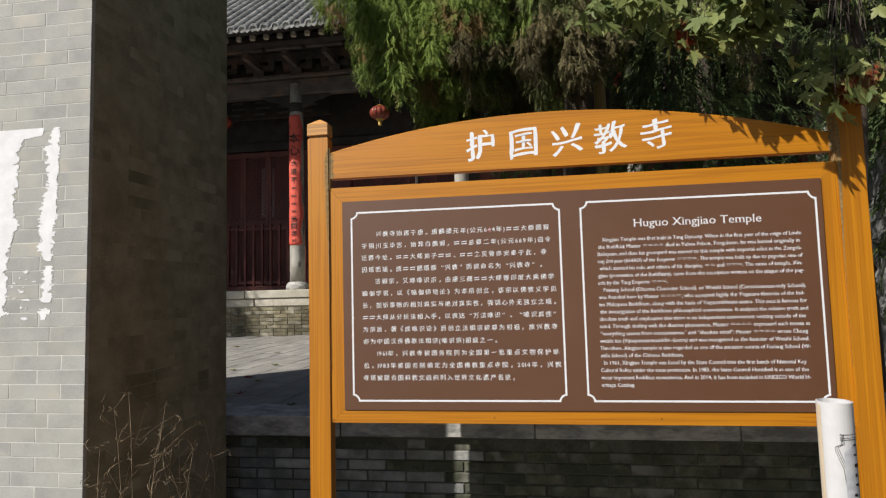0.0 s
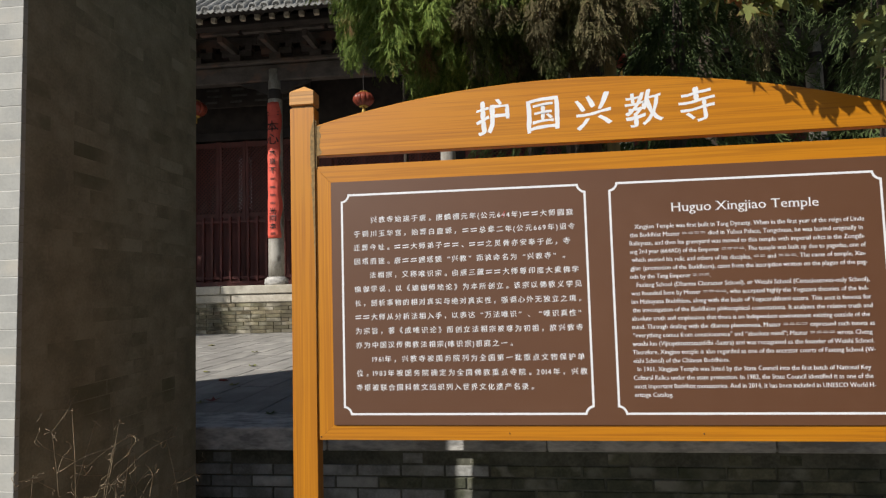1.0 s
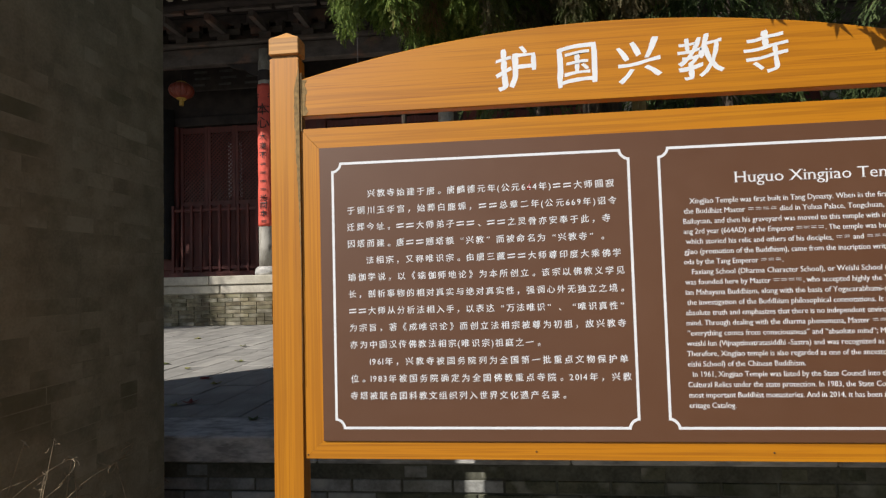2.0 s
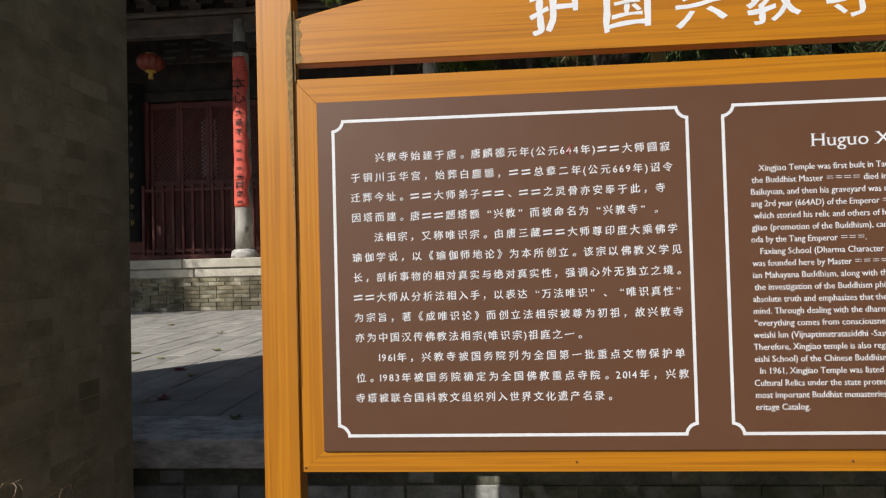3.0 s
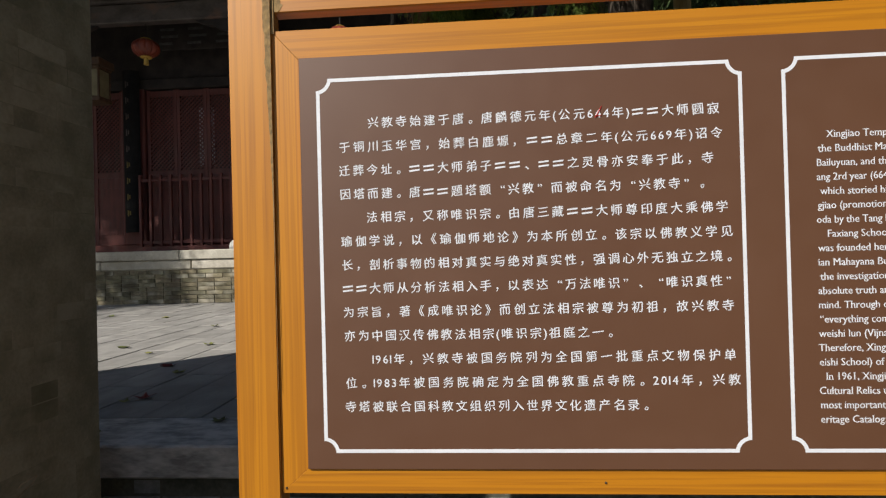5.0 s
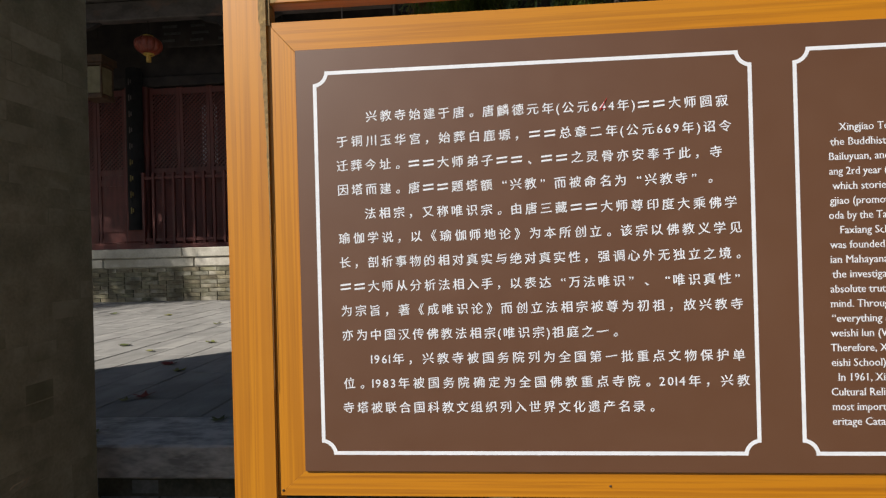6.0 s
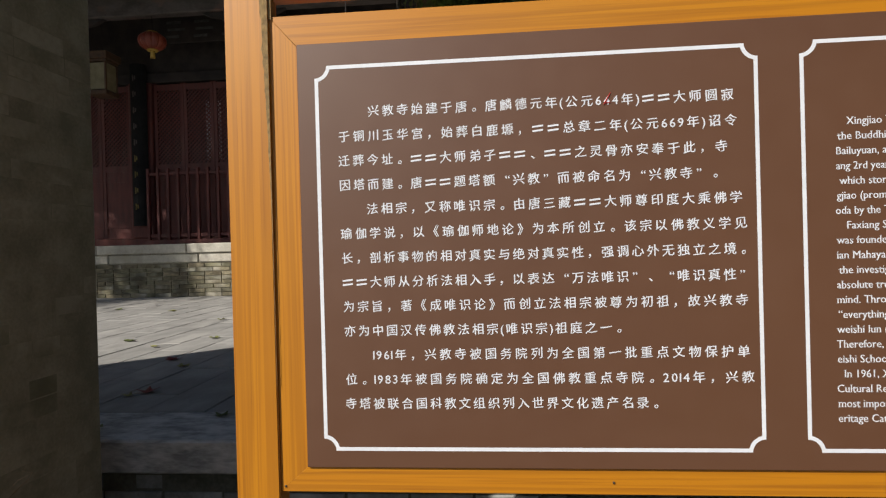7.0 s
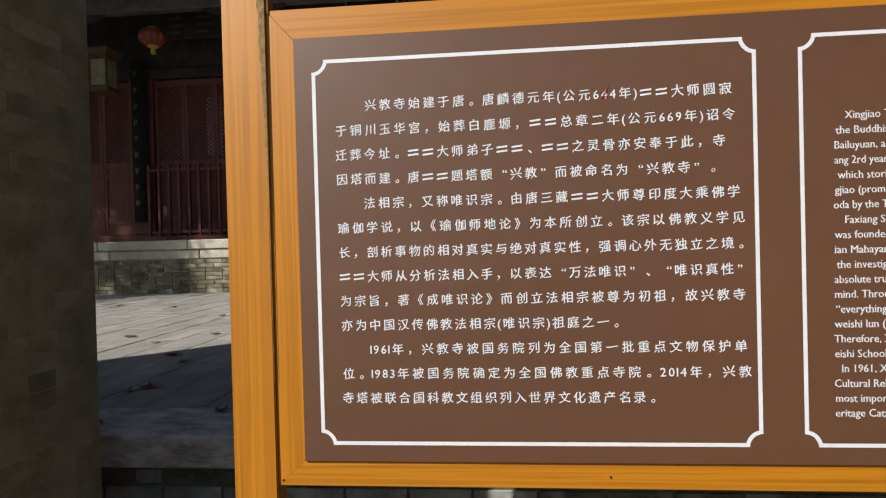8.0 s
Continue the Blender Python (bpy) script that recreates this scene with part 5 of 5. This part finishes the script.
def weed(at, tips, label):
    """Bare dry stems that lean and bend over, with crooked side shoots and curled seed heads."""
    W = thing("dry_weed", label, "weed", at, "dry weeds")
    A = Vector(at)

    def jig(r):
        return Vector((rnd.uniform(-r, r), rnd.uniform(-r, r), rnd.uniform(-r, r)))

    def curved(p, q, bend, r0, r1, n=6):
        pts = []
        side = Vector((rnd.uniform(-1, 1) * 0.5, rnd.uniform(-1, 1), rnd.uniform(-0.2, 0.5))) * bend
        for i in range(n + 1):
            u = i / n
            pts.append(p.lerp(q, u) + side * math.sin(math.pi * u) + jig(0.004) * u)
        return pts, tube([c - A for c in pts], [r0 + (r1 - r0) * i / n for i in range(n + 1)], 5)

    heads = []
    for tip in tips:
        tip = Vector(tip)
        base = A + Vector((rnd.uniform(-0.04, 0.04), rnd.uniform(-0.06, 0.06), 0))
        pts, body = curved(base, tip, 0.11, 0.0014, 0.0009)
        stems = [body]
        for _ in range(7):
            s0 = pts[rnd.randrange(2, 7)]
            e0 = s0 + Vector((rnd.uniform(-0.08, 0.08), rnd.uniform(-0.20, 0.20), rnd.uniform(-0.10, 0.12)))
            spts, shoot = curved(s0, e0, 0.035, 0.0011, 0.0006, 4)
            stems.append(shoot)
            for _ in range(2):
                e1 = spts[-1] + jig(0.035)
                heads.append(curved(spts[-1], e1, 0.018, 0.0006, 0.0011, 4)[1])
        for _ in range(4):
            heads.append(curved(pts[-1], pts[-1] + jig(0.03), 0.016, 0.0007, 0.0012, 4)[1])
        raw("stalk", *join(stems), DRY_STEM, W)
    tagged(raw("seed_head", *join(heads), DRY_STEM, W), "dry brown curled seed heads", kind="stuff")


weed((-1.74, 2.36, 0), [(-1.82, 2.41, 1.08), (-1.80, 2.29, 1.03), (-1.80, 2.50, 1.01), (-1.78, 2.19, 0.90), (-1.78, 2.24, 0.78)], "dry brown weed with bare branching stems by the wall")
weed((-1.70, 2.50, 0), [(-1.71, 2.52, 1.00), (-1.68, 2.56, 0.95), (-1.69, 2.46, 0.93), (-1.70, 2.60, 0.88), (-1.68, 2.44, 0.80), (-1.72, 2.52, 0.74)], "dry brown weed with curling seed heads by the wall")
weed((-1.62, 2.60, 0), [(-1.60, 2.66, 0.90), (-1.62, 2.60, 0.78), (-1.58, 2.68, 0.72), (-1.64, 2.56, 0.68)], "thin dry weed stalk leaning near the terrace")

# ---- fallen leaves on the terrace ----
lit_v, lit_f = maple_leaf(random.Random(3))
for nm, (lx, ly), s, m, lab in (("fallen_leaf", (-2.36, 4.43), 0.09, LITTER_RED, "curled red maple leaf fallen on the paving"), ("fallen_leaf", (-2.42, 4.36), 0.06, LITTER, ""), ("fallen_leaf", (-1.74, 4.0), 0.06, LITTER, ""),
                                ("fallen_leaf", (-2.72, 5.35), 0.09, LITTER_RED, "curled red maple leaf fallen on the paving"), ("fallen_leaf", (-2.55, 5.1), 0.07, LITTER, ""), ("fallen_leaf", (-2.9, 6.3), 0.08, LITTER, ""), ("fallen_leaf", (-3.6, 6.2), 0.09, LITTER, ""),
                                ("fallen_leaf", (-4.3, 6.6), 0.09, LITTER, ""), ("fallen_leaf", (-5.0, 7.3), 0.09, LITTER, ""), ("fallen_leaf", (-4.6, 8.6), 0.09, LITTER, ""), ("fallen_leaf", (-3.5, 7.6), 0.08, LITTER, ""), ("fallen_leaf", (-5.6, 8.9), 0.09, LITTER, ""), ("fallen_leaf", (-2.2, 3.84), 0.06, LITTER, ""), ("fallen_leaf", (-3.2, 5.9), 0.06, LITTER, "")):
    a = random.uniform(0, 6.28)
    v = lit_v * s
    v[:, 2] = np.abs(v[:, 2]) * 1.3 + 0.004
    ob = raw(nm, v.tolist(), lit_f, m)
    ob.matrix_world = pose(lx, ly, TZ + 0.001, 0, 0, math.degrees(a))
    tagged(ob, lab or "yellowing green leaf fallen on the stone paving", "leaf", "fallen leaves")

# ---- bricks and paving, piece by piece ----
BL, BH = 0.238, 0.0632
for r in range(4, 52):
    z = BH * r
    x = GX
    first = BL / 2 if r % 2 else BL
    if r % 3 == 0:
        first = BL * 0.75 if r % 2 else BL
    l = first
    while x > -2.75:
        lay("brick", gate_wall, l - 0.0025, BH - 0.0025, 0.02, GREY_BRICK, (x - l + 0.002 if x < GX else x - l + 0.004, GY0, z), 0, 0.0005)
        x -= l
        l = BL * random.choice((0.88, 1.0, 1.0, 1.08))
for r in range(4, 58):
    z = BH * r
    y = GY0 + 0.0215
    l = BL if r % 2 else BL / 2
    while y < GY1 - 0.03:
        ll = min(l, GY1 - y)
        lay("brick", gate_wall, ll - 0.0025, BH - 0.0025, 0.02, SHADE_GRIME_BRICK, (GX, y, z), 90, 0.0008)
        y += l
        l = BL * random.choice((0.5, 0.9, 1.0, 1.0, 1.08))
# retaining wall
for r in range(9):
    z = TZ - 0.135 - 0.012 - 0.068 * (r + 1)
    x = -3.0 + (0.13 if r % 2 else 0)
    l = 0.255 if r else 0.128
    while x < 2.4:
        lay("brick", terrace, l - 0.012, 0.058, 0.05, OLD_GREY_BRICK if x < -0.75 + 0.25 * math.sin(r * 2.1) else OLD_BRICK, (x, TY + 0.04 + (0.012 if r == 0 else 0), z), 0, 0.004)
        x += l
# platform face
for r in range(8):
    z = PZ - 0.33 - 0.072 * (r + 1)
    x = -9.0 + (0.15 if r % 2 else 0)
    while x < -1.0:
        l = random.choice((0.3, 0.3, 0.3, 0.15))
        lay("brick", platform, l - 0.012, 0.062, 0.04, HALL_BRICK, (x, HY + 0.045, z), 0, 0.004)
        x += l
# terrace slabs
def paver_mesh(w, l):
    key = ("paver", round(w, 3), round(l, 3))
    if key not in _brick_meshes:
        bm = box(0, w, 0, l, -0.02, 0.0)
        bmesh.ops.bevel(bm, geom=[e for e in bm.edges if all(v.co.z > -0.001 for v in e.verts)], offset=0.004, segments=1, affect="EDGES")
        me = bpy.data.meshes.new("paver")
        bm.to_mesh(me)
        bm.free()
        me.materials.append(PAVER)
        _brick_meshes[key] = me
    return _brick_meshes[key]


PW, PL = 0.31, 0.66
rest_v, rest_f = [], []
for c in range(-40, 36):
    x0 = c * PW
    y0 = TY + 0.404 - (0.0 if c % 2 else 0.33)
    while y0 < HY + 0.04:
        a, b = max(y0, TY + 0.404), min(y0 + PL, HY + 0.05)
        if b - a > 0.05:
            zz = TZ + random.uniform(-0.002, 0.002)
            if -6.9 < x0 < -1.0 and x0 > -2.2 - (b - 3.6) * 0.72 and x0 < -0.9 - (b - 3.6) * 0.33:
                ob = new("paver", paver_mesh(PW - 0.006, b - a - 0.006))
                ob.parent = terrace
                ob.matrix_basis = pose(x0 + 0.003, a + 0.003, zz, random.uniform(-0.15, 0.15), random.uniform(-0.15, 0.15), 0)
            else:
                k = len(rest_v)
                rest_v += [(x0 + 0.003, a + 0.003, zz), (x0 + PW - 0.003, a + 0.003, zz), (x0 + PW - 0.003, b - 0.003, zz), (x0 + 0.003, b - 0.003, zz)]
                rest_v += [(p[0], p[1], TZ - 0.014) for p in rest_v[k:k + 4]]
                rest_f += [(k, k + 1, k + 2, k + 3), (k, k + 4, k + 5, k + 1), (k + 1, k + 5, k + 6, k + 2), (k + 2, k + 6, k + 7, k + 3), (k + 3, k + 7, k + 4, k)]
        y0 += PL
rest = raw("paving_rest", rest_v, rest_f, PAVER_REST, terrace)
tagged(rest, kind="stuff")
